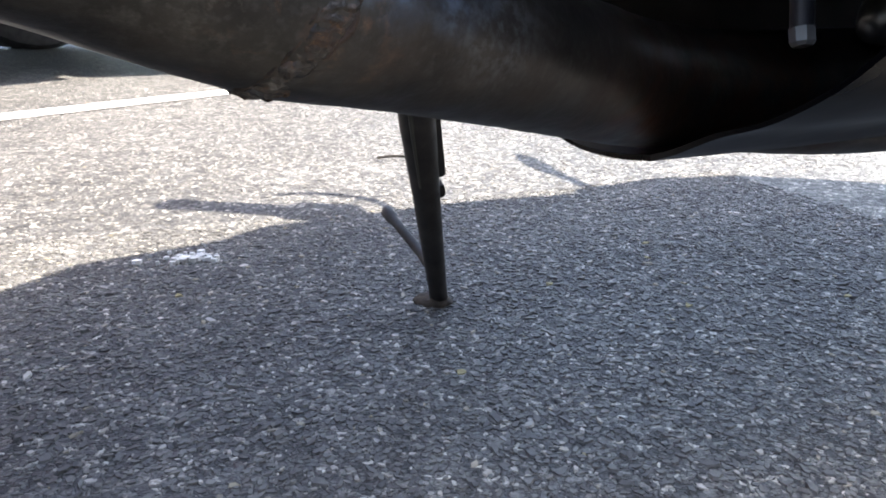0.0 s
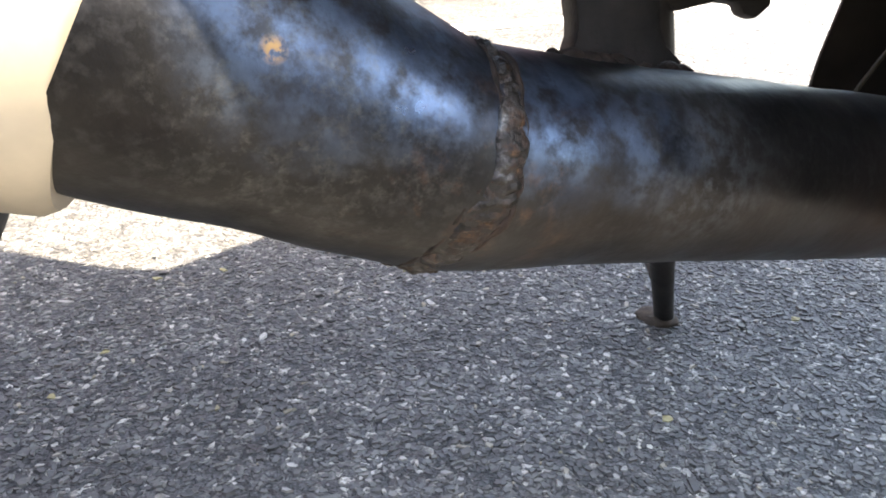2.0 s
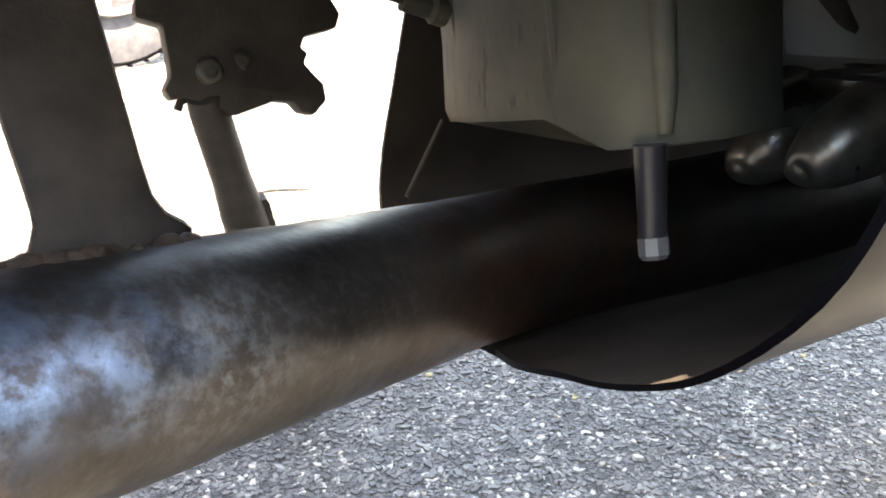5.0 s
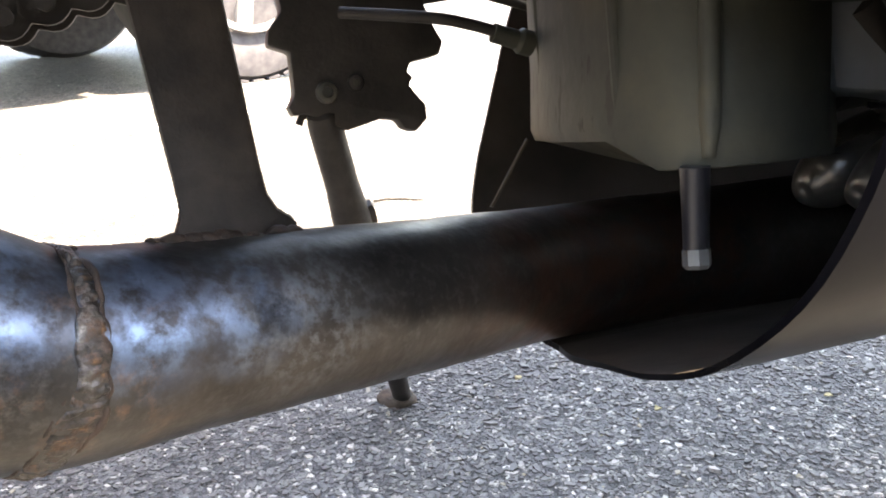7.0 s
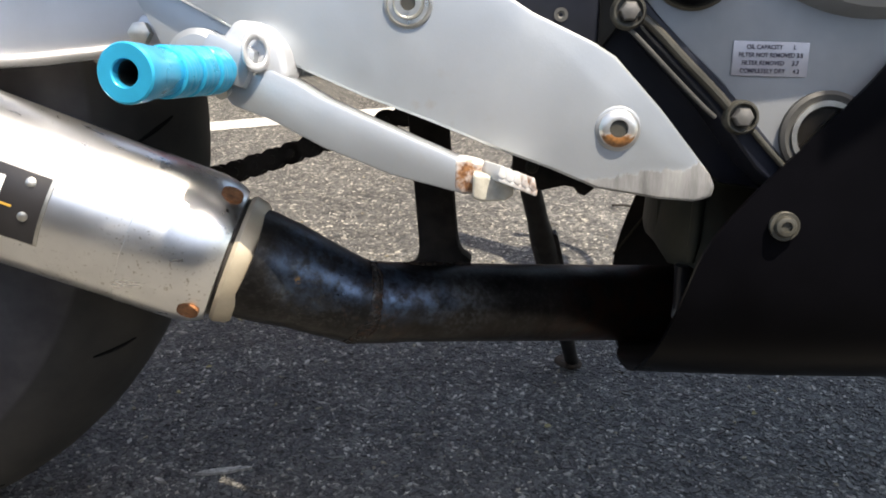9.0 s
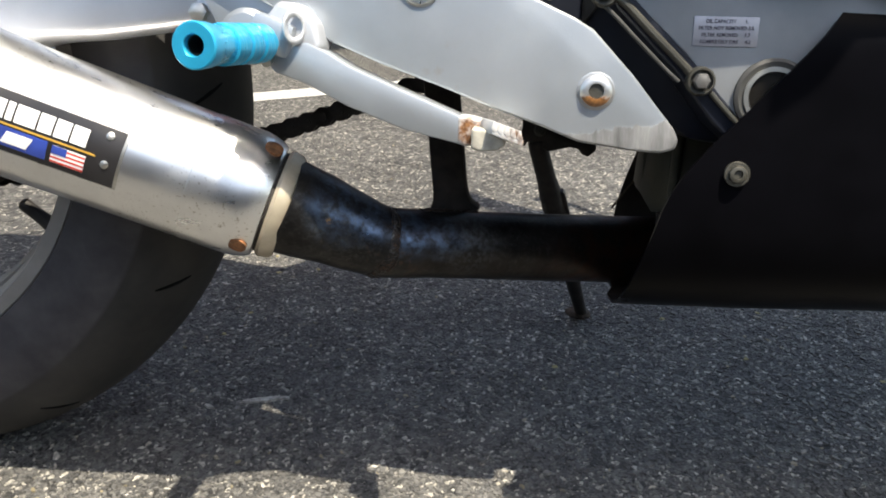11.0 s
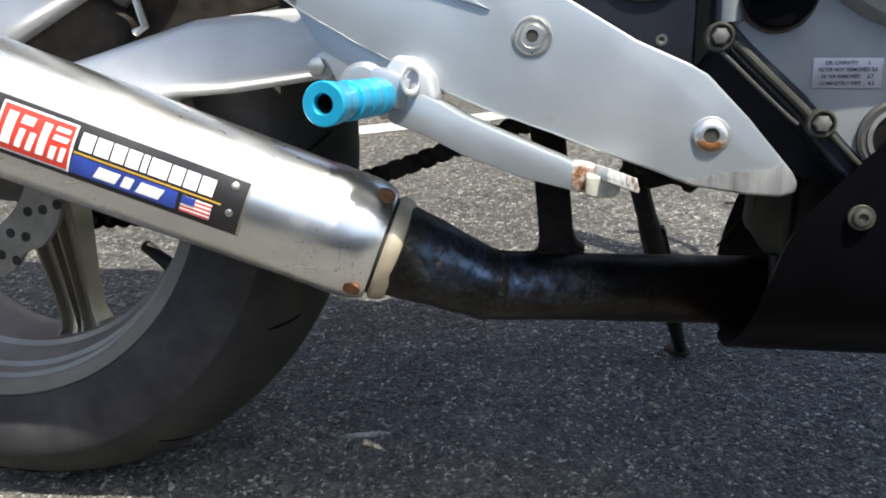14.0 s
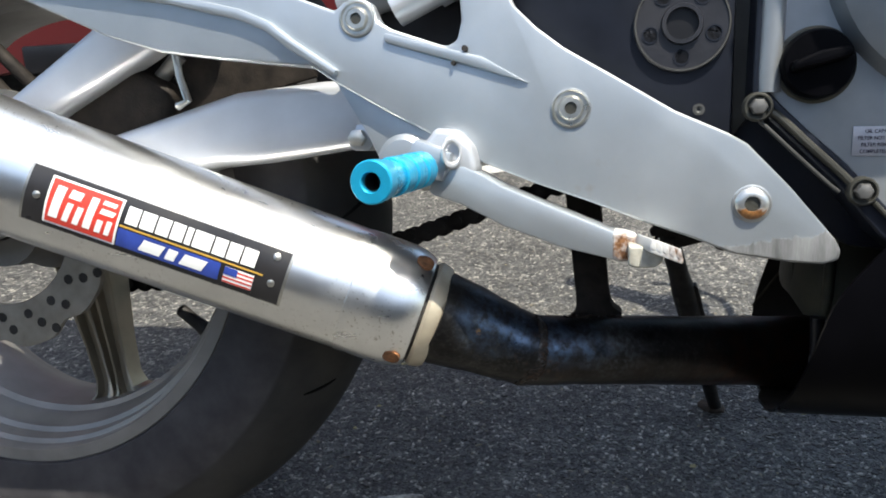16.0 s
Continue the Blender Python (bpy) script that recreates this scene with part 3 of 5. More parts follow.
    part("brake_disc", bm, DISC, rim, "drilled steel brake disc with a scalloped edge")
    for k in range(20):
        for q, r in enumerate((0.083, 0.094, 0.104)):
            if q == 2 and k % 2:
                continue
            t = 2 * math.pi * (k + 0.33 * q) / 20
            part("disc_hole_cap", turned([(0.0, 0.0042), (0.0008, 0.0042), (0.0008, 0)], (x + r * math.cos(t), -0.0930, w + r * math.sin(t)), (0, -1, 0), 10), DARKSTEEL, rim)
    # caliper over the disc, on its carrier
    part("brake_caliper", slab([(x + 0.045, w + 0.060), (x + 0.10, w + 0.040), (x + 0.175, w + 0.062), (x + 0.185, w + 0.10), (x + 0.13, w + 0.135), (x + 0.06, w + 0.115)], -0.112, -0.070, 0.010, seg=3), SCORCHED, rim, "dark brake caliper")
    a = radians(-37)
    d = Vector((math.cos(a), 0, math.sin(a)))
    c = Vector((x, -0.012, w))
    p0, p1 = c + d * 0.188, c + d * 0.150
    part("valve_stem", tube([(*p0, 0.0085), (*(p0 * 0.7 + p1 * 0.3), 0.0068), (*(p0 * 0.5 + p1 * 0.5), 0.0060), (*p1, 0.0058), (*(p1 - d * 0.002), 0.004)], 14), DARKSTEEL, rim, "black rubber valve stem")
    return rim


def build_swingarm():
    beam = [(0.60, 0.375), (0.504, 0.371), (0.441, 0.362), (0.404, 0.359), (0.30, 0.336), (0.16, 0.292), (0.13, 0.30), (0.13, 0.335), (0.20, 0.352), (0.324, 0.386), (0.421, 0.413), (0.488, 0.419), (0.60, 0.42)]
    sa = part("swingarm", slab(beam, -0.128, -0.096, 0.010, seg=4), ALLOY, bike, "silver box-section swingarm")
    part("brace", slab([(0.13, 0.352), (0.235, 0.418), (0.304, 0.462), (0.36, 0.50), (0.41, 0.48), (0.353, 0.442), (0.279, 0.403), (0.19, 0.352)], -0.127, -0.099, 0.010, seg=4), ALLOY, sa)
    part("far_beam", slab([(0.60, 0.375), (0.441, 0.362), (0.30, 0.336), (0.16, 0.292), (0.13, 0.335), (0.324, 0.386), (0.488, 0.419), (0.60, 0.42)], 0.100, 0.128, 0.006), ALLOY, sa)
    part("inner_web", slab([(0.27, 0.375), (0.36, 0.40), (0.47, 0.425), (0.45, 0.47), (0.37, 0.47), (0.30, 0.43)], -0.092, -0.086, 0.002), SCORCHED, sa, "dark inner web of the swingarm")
    part("web_rib", tube([(0.285, -0.094, 0.392, 0.006), (0.335, -0.094, 0.420, 0.006), (0.36, -0.094, 0.445, 0.006)], 12), RIM, sa)
    for a, b in (((0.135, 0.49), (0.205, 0.425)), ((0.125, 0.470), (0.19, 0.405))):
        part("hugger_stay", tube([(a[0], -0.06, a[1], 0.006), (b[0], -0.06, b[1], 0.006)], 12), SCORCHED, sa)
    part("cross_tube", tube([(0.55, -0.12, 0.398, 0.026), (0.55, 0.12, 0.398, 0.026)], 20), ALLOY, sa)
    part("hose_bracket", tube([(0.375, -0.128, 0.45, 0.0028), (0.381, -0.132, 0.425, 0.0028), (0.386, -0.131, 0.408, 0.003), (0.377, -0.13, 0.404, 0.003)], 10), STEEL, sa)
    part("adjuster_bolt", turned([(0, 0.006), (0.005, 0.006), (0.006, 0.004), (0.006, 0)], (0.5197, -0.148, 0.3786), (0, -1, 0), 6), STEEL, sa)
    part("bolt_lug", slab([(0.512, 0.374), (0.516, 0.370), (0.526, 0.370), (0.532, 0.376), (0.530, 0.388), (0.518, 0.388)], -0.147, -0.126, 0.002), ALLOY, sa)
    return sa


def build_chain():
    """The drive chain's two runs on the far side, link by link."""
    v = 0.062
    pts = [(0.17, 0.235), (0.32, 0.247), (0.47, 0.279), (0.52, 0.294), (0.575, 0.314), (0.64, 0.336), (0.70, 0.35)]
    path = curve_pts([(x, v, w) for x, w in pts], 12)
    pitch, acc, places = 0.0160, 0.0, []
    for a, b in zip(path, path[1:]):
        L = np.linalg.norm(b - a)
        while acc <= L:
            places.append((a + (b - a) * acc / L, math.degrees(math.atan2((b - a)[2], (b - a)[0]))))
            acc += pitch
        acc -= L
    core = bmesh.new()
    for p, _ in places:
        turned([(-0.011, 0), (-0.011, 0.004), (0.011, 0.004), (0.011, 0)], p, (0, 1, 0), 8, core)
    chain = part("chain", core, DARKSTEEL, bike, "greasy black drive chain")
    top = []
    for k in range(13):
        x = -0.0168 + 0.0336 * k / 12
        top.append((x, max(0.0052, *(math.sqrt(max(0, 0.0089 ** 2 - (x - c) ** 2)) for c in (-0.008, 0.008)))))
    shape = top + [(x, -h) for x, h in reversed(top)]
    b = slab(shape, -0.0095, -0.007, 0)
    slab(shape, 0.007, 0.0095, 0, b)
    me = None
    for i, (p, ang) in enumerate(places[:-1]):
        q = places[i + 1][0]
        mid = (np.array(p) + q) / 2
        if me is None:
            ob = part("link", b, DARKSTEEL, chain)
            me = ob.data
        else:
            ob = new("link", me)
            ob.parent = chain
        ob.matrix_local = pose(*mid, 0, -ang, 0)


def build_exhaust():
    A, B = Vector((0.30, -0.170, 0.3516)), Vector((0.54, -0.120, 0.2592))
    d = (B - A).normalized()
    L0, L1 = -0.24, (B - A).length + 0.012
    prof = [(L0, 0), (L0, 0.046), (L0 + 0.004, 0.0485)]
    prof += [(L0 + 0.02 + k * (L1 - L0 - 0.02) / 12, 0.0478 - 0.0038 * k / 12) for k in range(12)]
    prof += [(L1 - 0.050, 0.0442), (L1 - 0.0495, 0.0449), (L1 - 0.016, 0.0447), (L1 - 0.010, 0.0438), (L1 - 0.004, 0.0420), (L1, 0.0398), (L1 + 0.0005, 0.0362), (L1 + 0.0005, 0)]
    can = part("muffler", turned(prof, A, d, 72), CAN, bike, "round polished stainless steel muffler can")
    e = A + d * L1
    part("groove", turned([(0, 0), (0, 0.0358), (0.006, 0.0358), (0.006, 0)], e, d, 48), DARKSTEEL, can)
    part("end_ring", turned([(0.0026, 0.033), (0.0026, 0.0374), (0.0050, 0.0389), (0.0120, 0.0375), (0.0145, 0.0354), (0.0145, 0.032)], e, d, 56, close=True), CREAM, can, "discoloured cream end ring")
    out = Vector((0, -1, 0)) - d * d.dot(Vector((0, -1, 0)))
    out.normalize()
    side = d.cross(out)
    if side.z < 0:
        side = -side
    for ang, s in ((66, L1 - 0.008), (-38, L1 - 0.009)):
        n = out * math.cos(radians(ang)) + side * math.sin(radians(ang))
        part("rust_rivet", turned([(-0.002, 0.0065), (0.0005, 0.0065), (0.0012, 0.004), (0.0014, 0)], A + d * s + n * 0.0436, n, 18), ORANGE, can, "rusted rivet")
    # badge wrapped on the can
    tilt = math.radians(3)
    s0, s1, h = 0.006, 0.182, 0.0185

    def on_can(s, u, lift):
        r = 0.0478 - 0.0038 * (s - L0) / (L1 - L0) + lift
        a = u / 0.0455 + tilt
        return A + d * s + (out * math.cos(a) + side * math.sin(a)) * r

    def patch(name, quad, lift, material, thick=0.0006, nu=10, ns=8):
        """A thin sheet bent onto the can; quad in (along, up) coordinates."""
        bm = bmesh.new()
        (a, b, c, e2) = quad
        lays = []
        for dl in (0, thick):
            g = []
            for i in range(ns + 1):
                row = []
                for j in range(nu + 1):
                    p, q = i / ns, j / nu
                    s = (a[0] * (1 - p) + b[0] * p) * (1 - q) + (e2[0] * (1 - p) + c[0] * p) * q
                    u = (a[1] * (1 - p) + b[1] * p) * (1 - q) + (e2[1] * (1 - p) + c[1] * p) * q
                    row.append(bm.verts.new(on_can(s, u, lift + dl)))
                g.append(row)
            lays.append(g)
        lo, hi = lays
        for i in range(ns):
            for j in range(nu):
                bm.faces.new((hi[i][j], hi[i + 1][j], hi[i + 1][j + 1], hi[i][j + 1]))
                bm.faces.new((lo[i][j + 1], lo[i + 1][j + 1], lo[i + 1][j], lo[i][j]))
        for i in range(ns):
            for j in (0, nu):
                bm.faces.new((lo[i][j], lo[i + 1][j], hi[i + 1][j], hi[i][j]))
        for j in range(nu):
            for i in (0, ns):
                bm.faces.new((lo[i][j], lo[i][j + 1], hi[i][j + 1], hi[i][j]))
        return part(name, bm, material, can)

    def rect(x0, x1, u0, u1, sl=0.0):
        return ((s0 + x0 + sl * 0, u0), (s0 + x1 + sl * 0, u0), (s0 + x1 + sl, u1), (s0 + x0 + sl, u1))

    W = s1 - s0
    patch("badge_edge", rect(-0.0018, W + 0.0018, -h - 0.0008, h + 0.0008), 0.0002, STEEL, 0.0007)
    tagged(patch("badge", rect(0, W, -h, h), 0.0006, BADGE, 0.0006), "black printed maker's badge")
    patch("emblem_border", rect(0.014, 0.063, -0.0155, 0.0155), 0.0012, WHITEINK, 0.0002)
    patch("emblem", rect(0.0155, 0.0615, -0.0142, 0.0142), 0.0014, REDINK, 0.0002)
    # abstract white shapes on the emblem
    for quad in (rect(0.0175, 0.0235, -0.0105, 0.0105, 0.002), rect(0.0265, 0.0305, -0.0105, 0.002, 0.002), rect(0.0280, 0.0360, 0.005, 0.0105, 0.001), rect(0.0335, 0.0375, -0.0105, 0.0015, 0.002),
                 rect(0.0405, 0.0455, -0.0105, 0.0105, 0.002), rect(0.0485, 0.0525, -0.0105, -0.002, 0.001), rect(0.0495, 0.0590, 0.002, 0.0055, 0.001), rect(0.0500, 0.0590, 0.0080, 0.0108, 0.0005), rect(0.0550, 0.0585, -0.0105, -0.001, 0.001)):
        patch("emblem_mark", quad, 0.0017, WHITEINK, 0.00015, 4, 3)
    # printed bars
    x = 0.0665
    for wd in (0.0085, 0.0095, 0.0085, 0.0085, 0.004, 0.0125, 0.0085, 0.0088, 0.0095):
        patch("name_bar", rect(x, x + wd, 0.0015, 0.0128), 0.0013, WHITEINK, 0.0002, 4, 3)
        x += wd + 0.0013
    patch("gold_line", rect(0.064, 0.162, -0.0016, -0.0004), 0.0013, GOLDINK, 0.0002, 2, 8)
    patch("blue_band", rect(0.064, 0.134, -0.0148, -0.0026), 0.0013, BLUEINK, 0.0002)
    for a, b, c in ((0.079, 0.0935, 0.003), (0.097, 0.1035, 0.002), (0.107, 0.1225, 0.003)):
        patch("band_bar", rect(a, b, -0.0125, -0.0048, c), 0.0016, WHITEINK, 0.0002, 4, 3)
    patch("flag_field", rect(0.137, 0.157, -0.0145, -0.0035), 0.0013, WHITEINK, 0.0002, 4, 3)
    patch("flag_canton", rect(0.137, 0.146, -0.0085, -0.0035), 0.0016, BLUEINK, 0.0002, 4, 3)
    for k in range(4):
        patch("flag_stripe", rect(0.137, 0.157, -0.0143 + k * 0.0028, -0.0131 + k * 0.0028), 0.00155 if k < 2 else 0.0015, REDINK, 0.00004, 3, 3)
    for s, u in ((0.0075, 0.0), (W - 0.0075, -0.0045), (W - 0.009, 0.0135)):
        p = on_can(s0 + s, u, 0.001)
        part("badge_rivet", turned([(-0.001, 0.0026), (0.0006, 0.0026), (0.0012, 0.0015), (0.0013, 0)], p, p - (A + d * (s0 + s)), 14), STEEL, can)

    # mid pipe
    weld = (0.6255, -0.0975, 0.2245)
    back = [(0.560, -0.1215, 0.2545, 0.0332), (0.570, -0.117, 0.2495, 0.0330), (0.590, -0.1085, 0.2405, 0.0305), (0.608, -0.1025, 0.2320, 0.0280), (*weld, 0.0258)]
    fwd = [(0.660, -0.0785, 0.2205, 0.0252), (0.700, -0.0555, 0.2160, 0.0258), (0.750, -0.0265, 0.2100, 0.0268), (0.800, 0.002, 0.2045, 0.0278), (0.860, 0.020, 0.2000, 0.0295), (0.93, 0.022, 0.1965, 0.0325), (1.02, 0.022, 0.1950, 0.0340)]
    rings = curve_pts(back, 6)[:-1] + curve_pts([back[-1]] + fwd, 7)
    pipe = part("exhaust_pipe", tube(rings, 48, wobble=0.0005), PIPE, bike, "scorched and rusty welded steel exhaust pipe", 60)
    # lumpy weld bead lying on the pipe's skin, a little askew
    line = np.array(rings)
    run = np.concatenate([[0], np.cumsum(np.linalg.norm(np.diff(line[:, :3], axis=0), axis=1))])
    mid = run[int(np.argmin(np.linalg.norm(line[:, :3] - np.array(weld), axis=1)))]

    def skin(s, t, h):
        c, c2 = (Vector([float(np.interp(q, run, line[:, k])) for k in range(3)]) for q in (s - 0.004, s + 0.004))
        ax = (c2 - c).normalized()
        a = (Vector((0, 1, 0)) - ax * ax.y).normalized()
        o = a * math.cos(t) + ax.cross(a) * math.sin(t)
        return (c + c2) / 2 + o * (float(np.interp(s, run, line[:, 3])) + h), o, ax

    rng = random.Random(3)
    bm = bmesh.new()
    loops = []
    n = 240
    for k in range(n):
        t = 2 * math.pi * k / n
        o = skin(mid, t, 0)[1]
        s0 = mid + 0.0029 + 0.0012 * o.z - 0.0026 * max(0.0, min(1.0, (-o.z - 0.1) / 0.8))
        wide = 0.46 + 0.08 * o.z + 0.16 * noise.noise(o * 4.0)
        loop = []
        for s, hgt in ((-0.0056, -0.0012), (-0.0049, 0.0004), (-0.0036, 0.0007), (-0.0022, 0.0009), (-0.0008, 0.0012), (0.0008, 0.0012), (0.0022, 0.0009), (0.0036, 0.0007), (0.0049, 0.0004), (0.0056, -0.0012)):
            p, q, ax = skin(s0 + s * wide, t, hgt + (0.00022 * math.cos(62 * t + 220 * s + 3 * noise.noise(Vector((3 * t, 0, 0)))) if hgt > 0.0006 else 0))
            if hgt > 0:
                p += q * (0.0008 * noise.noise(p * 150) + 0.0007 * noise.noise(p * 330) + 0.0005 * noise.noise(p * 700) - 0.0003) + ax * 0.0014 * noise.noise(p * 180)
            loop.append(bm.verts.new(p))
        loops.append(loop)
    for k in range(n):
        for j in range(9):
            bm.faces.new((loops[k][j], loops[(k + 1) % n][j], loops[(k + 1) % n][j + 1], loops[k][j + 1]))
    part("weld_bead", bm, RUST, pipe, "rusty lumpy weld bead", 80)
    for sgn in (-1, 1):
        toe = []
        for k in range(181):
            t = 2 * math.pi * k / 180
            o = skin(mid, t, 0)[1]
            wide = 0.46 + 0.08 * o.z + 0.16 * noise.noise(o * 4.0)
            c, q, ax = skin(mid + 0.0029 + 0.0012 * o.z - 0.0026 * max(0.0, min(1.0, (-o.z - 0.1) / 0.8)) + sgn * 0.0054 * wide, t, -0.0002)
            c = c + ax * 0.0011 * noise.noise(c * 210) + q * 0.0004 * noise.noise(c * 420)
            toe.append((*c, max(0.0002, 0.0005 + 0.0008 * noise.noise(c * 300))))
        part("weld_toe", tube(toe, 8, cap=False, wobble=0.0010), TOE, pipe, "dark rusted edge of the weld", 60)
    # welded hanger strap up to the frame
    hang = slab([(0.648, 0.240), (0.6545, 0.246), (0.657, 0.252), (0.656, 0.262), (0.6475, 0.34), (0.640, 0.43), (0.668, 0.44), (0.6765, 0.332), (0.6835, 0.262), (0.685, 0.254), (0.6875, 0.2495), (0.694, 0.2445), (0.69, 0.236), (0.655, 0.236)], -0.068, -0.048, 0.003)
    for v in hang.verts:                      # the foot follows the pipe
        v.co.x += 0.0035 if v.co.x < 0.665 else 0.0005
        v.co.y += 0.57 * (v.co.x - 0.672) * max(0, min(1, (0.272 - v.co.z) / 0.02))
    part("hanger_bracket", hang, SCORCHED, pipe, "dark steel hanger bracket welded to the pipe")
    fillet = [(0.6525 + 0.0020 * k, -0.0815 + 0.575 * (0.0020 * k - 0.006) + rng.uniform(-0.0012, 0.0012), 0.2445 - 0.1125 * (0.0020 * k - 0.011) + rng.uniform(-0.0009, 0.0009), 0.0017 + rng.uniform(-0.0007, 0.0009)) for k in range(22)]
    part("fillet_weld", tube(curve_pts(fillet, 3), 14, wobble=0.0018), TOE, pipe, "crusty fillet weld", 60)
    # header pipes bending up in front of the sump
    for v in (-0.012, -0.050):
        pts = [(0.927, v * 0.8 + 0.004, 0.2225, 0.002), (0.930, v * 0.8 + 0.004, 0.224, 0.008), (0.937, v * 0.85 + 0.003, 0.228, 0.0135), (0.947, v * 0.9, 0.2340, 0.0170), (0.968, v, 0.2400, 0.0195), (0.992, v * 1.1, 0.2405, 0.0180), (1.04, v * 1.3, 0.244, 0.0170), (1.08, v * 1.5, 0.285, 0.0180), (1.11, v * 1.6, 0.42, 0.0185)]
        part("header_pipe", tube(curve_pts(pts, 5), 28), HEATSTEEL, pipe, "heat-stained header pipe")


def build_foot_controls():
    outline = [(0.816, 0.309), (0.815, 0.303), (0.806, 0.3005), (0.788, 0.3015), (0.757, 0.306), (0.734, 0.315), (0.707, 0.324), (0.673, 0.337), (0.638, 0.349), (0.606, 0.362),
               (0.570, 0.382), (0.548, 0.393), (0.511, 0.414), (0.496, 0.424), (0.43, 0.432), (0.388, 0.438), (0.346, 0.451), (0.321, 0.462), (0.277, 0.481), (0.20, 0.515), (0.20, 0.56), (0.30, 0.535),
               (0.42, 0.492), (0.486, 0.469), (0.512, 0.459), (0.518, 0.464), (0.527, 0.467), (0.536, 0.463), (0.541, 0.451), (0.549, 0.446), (0.575, 0.437), (0.584, 0.434), (0.591, 0.437),
               (0.594, 0.449), (0.592, 0.475), (0.588, 0.53), (0.60, 0.58), (0.66, 0.58), (0.634, 0.50), (0.623, 0.464), (0.627, 0.456), (0.640, 0.443), (0.657, 0.430), (0.689, 0.411), (0.722, 0.391),
               (0.752, 0.3775), (0.763, 0.371), (0.787, 0.346), (0.813, 0.315)]
    br = part("foot_bracket", slab(outline, -0.166, -0.152, 0.0028, seg=3), PLATE, bike, "silver alloy footrest bracket with a scraped nose")
    part("lower_flange", slab([(0.507, 0.417), (0.529, 0.381), (0.536, 0.366), (0.545, 0.362), (0.575, 0.350), (0.600, 0.352), (0.606, 0.366), (0.570, 0.386), (0.548, 0.397)], -0.158, -0.148, 0.002), PLATE, br)
    part("upper_rib", slab([(0.20, 0.522), (0.277, 0.489), (0.334, 0.4795), (0.393, 0.4695), (0.446, 0.4565), (0.466, 0.448), (0.481, 0.436), (0.497, 0.4265), (0.512, 0.4175), (0.5145, 0.4215),
                           (0.499, 0.432), (0.484, 0.442), (0.469, 0.454), (0.448, 0.463), (0.395, 0.476), (0.336, 0.486), (0.28, 0.497), (0.20, 0.532)], -0.1715, -0.160, 0.0022), PLATE, br)
    part("upper_shelf", slab([(0.545, 0.4435), (0.585, 0.4325), (0.607, 0.4265), (0.636, 0.4095), (0.603, 0.4200), (0.575, 0.4285), (0.545, 0.4378)], -0.1688, -0.160, 0.0016), PLATE, br)
    # dark caps on the plate stand for two small shaded holes
    for x, w, r in ((0.5965, 0.4318, 0.0019), (0.5892, 0.4232, 0.0014)):
        part("pin_hole_cap", turned([(0, r), (0.0032, r), (0.0032, 0)], (x, -0.166, w), (0, -1, 0), 12), DARKSTEEL, br)
    flush_bolt("frame_bolt", (0.661, -0.166, 0.394), 0.0075, br, "recessed steel socket bolt")
    hex_bolt("frame_bolt", (0.766, -0.166, 0.336), 0.0094, br, RUSTYBOLT, washer=1.18, label="domed socket bolt, rusty below", tall=0.55)
    flush_bolt("frame_bolt", (0.527, -0.166, 0.453), 0.0072, br)
    # peg clevis
    part("peg_clevis", box((0.026, 0.032, 0.020), (0.577, -0.174, 0.364), (0, 20, 0), 0.004), PLATE, br)
    bm = bmesh.new()
    n, m = 28, 10
    tor = [[None] * m for _ in range(n)]
    for i in range(n):
        a = 2 * math.pi * i / n
        for j in range(m):
            b = 2 * math.pi * j / m
            r = 0.0078 + 0.0023 * math.cos(b)
            tor[i][j] = bm.verts.new((0.5915 + r * math.cos(a) * 0.55, -0.1875 + 0.003 * math.sin(b) + 0.005 * math.cos(a), 0.3685 + r * math.sin(a)))
    for i in range(n):
        for j in range(m):
            bm.faces.new((tor[i][j], tor[(i + 1) % n][j], tor[(i + 1) % n][(j + 1) % m], tor[i][(j + 1) % m]))
    part("return_spring_eye", bm, ALLOY, br)
    part("peg_mount", slab([(0.571, 0.372), (0.580, 0.3835), (0.593, 0.3825), (0.603, 0.372), (0.606, 0.357), (0.598, 0.348), (0.580, 0.350), (0.572, 0.358)], -0.1835, -0.158, 0.004, seg=3), ALLOY, br)
    part("boss", turned([(0, 0.017), (0.010, 0.0165), (0.014, 0.013), (0.015, 0)], (0.556, -0.158, 0.364), (0, -1, 0), 32), PLATE, br)
    # foot peg
    a, b = Vector((0.5755, -0.188, 0.3595)), Vector((0.5675, -0.2745, 0.3552))
    d = (b - a)
    Lp = d.length
    prof = [(0, 0), (0, 0.0075), (0.008, 0.0075), (0.008, 0.0098)]
    s = 0.010
    for grp in range(3):
        for k in range(6):
            prof += [(s, 0.0101), (s + 0.0011, 0.0107), (s + 0.0022, 0.0101)]
            s += 0.0023
        prof += [(s, 0.0095), (s + 0.003, 0.0095)]
        s += 0.0035
    prof += [(Lp - 0.021, 0.0102), (Lp - 0.012, 0.0104), (Lp - 0.010, 0.0112), (Lp - 0.001, 0.0115), (Lp, 0.0108), (Lp, 0.0056), (Lp - 0.0005, 0.0052), (Lp - 0.02, 0.005), (Lp - 0.02, 0)]
    peg = part("foot_peg", turned(prof, a, d, 40), BLUE, bike, "blue anodised knurled foot peg")
    for g in range(3):
        g0 = 0.0100 + g * 0.0173
        part("knurl_band", turned([(g0, 0.0098), (g0 + 0.0006, 0.01085), (g0 + 0.0132, 0.01085), (g0 + 0.0138, 0.0098)], a, d, 48), KNURL, peg)
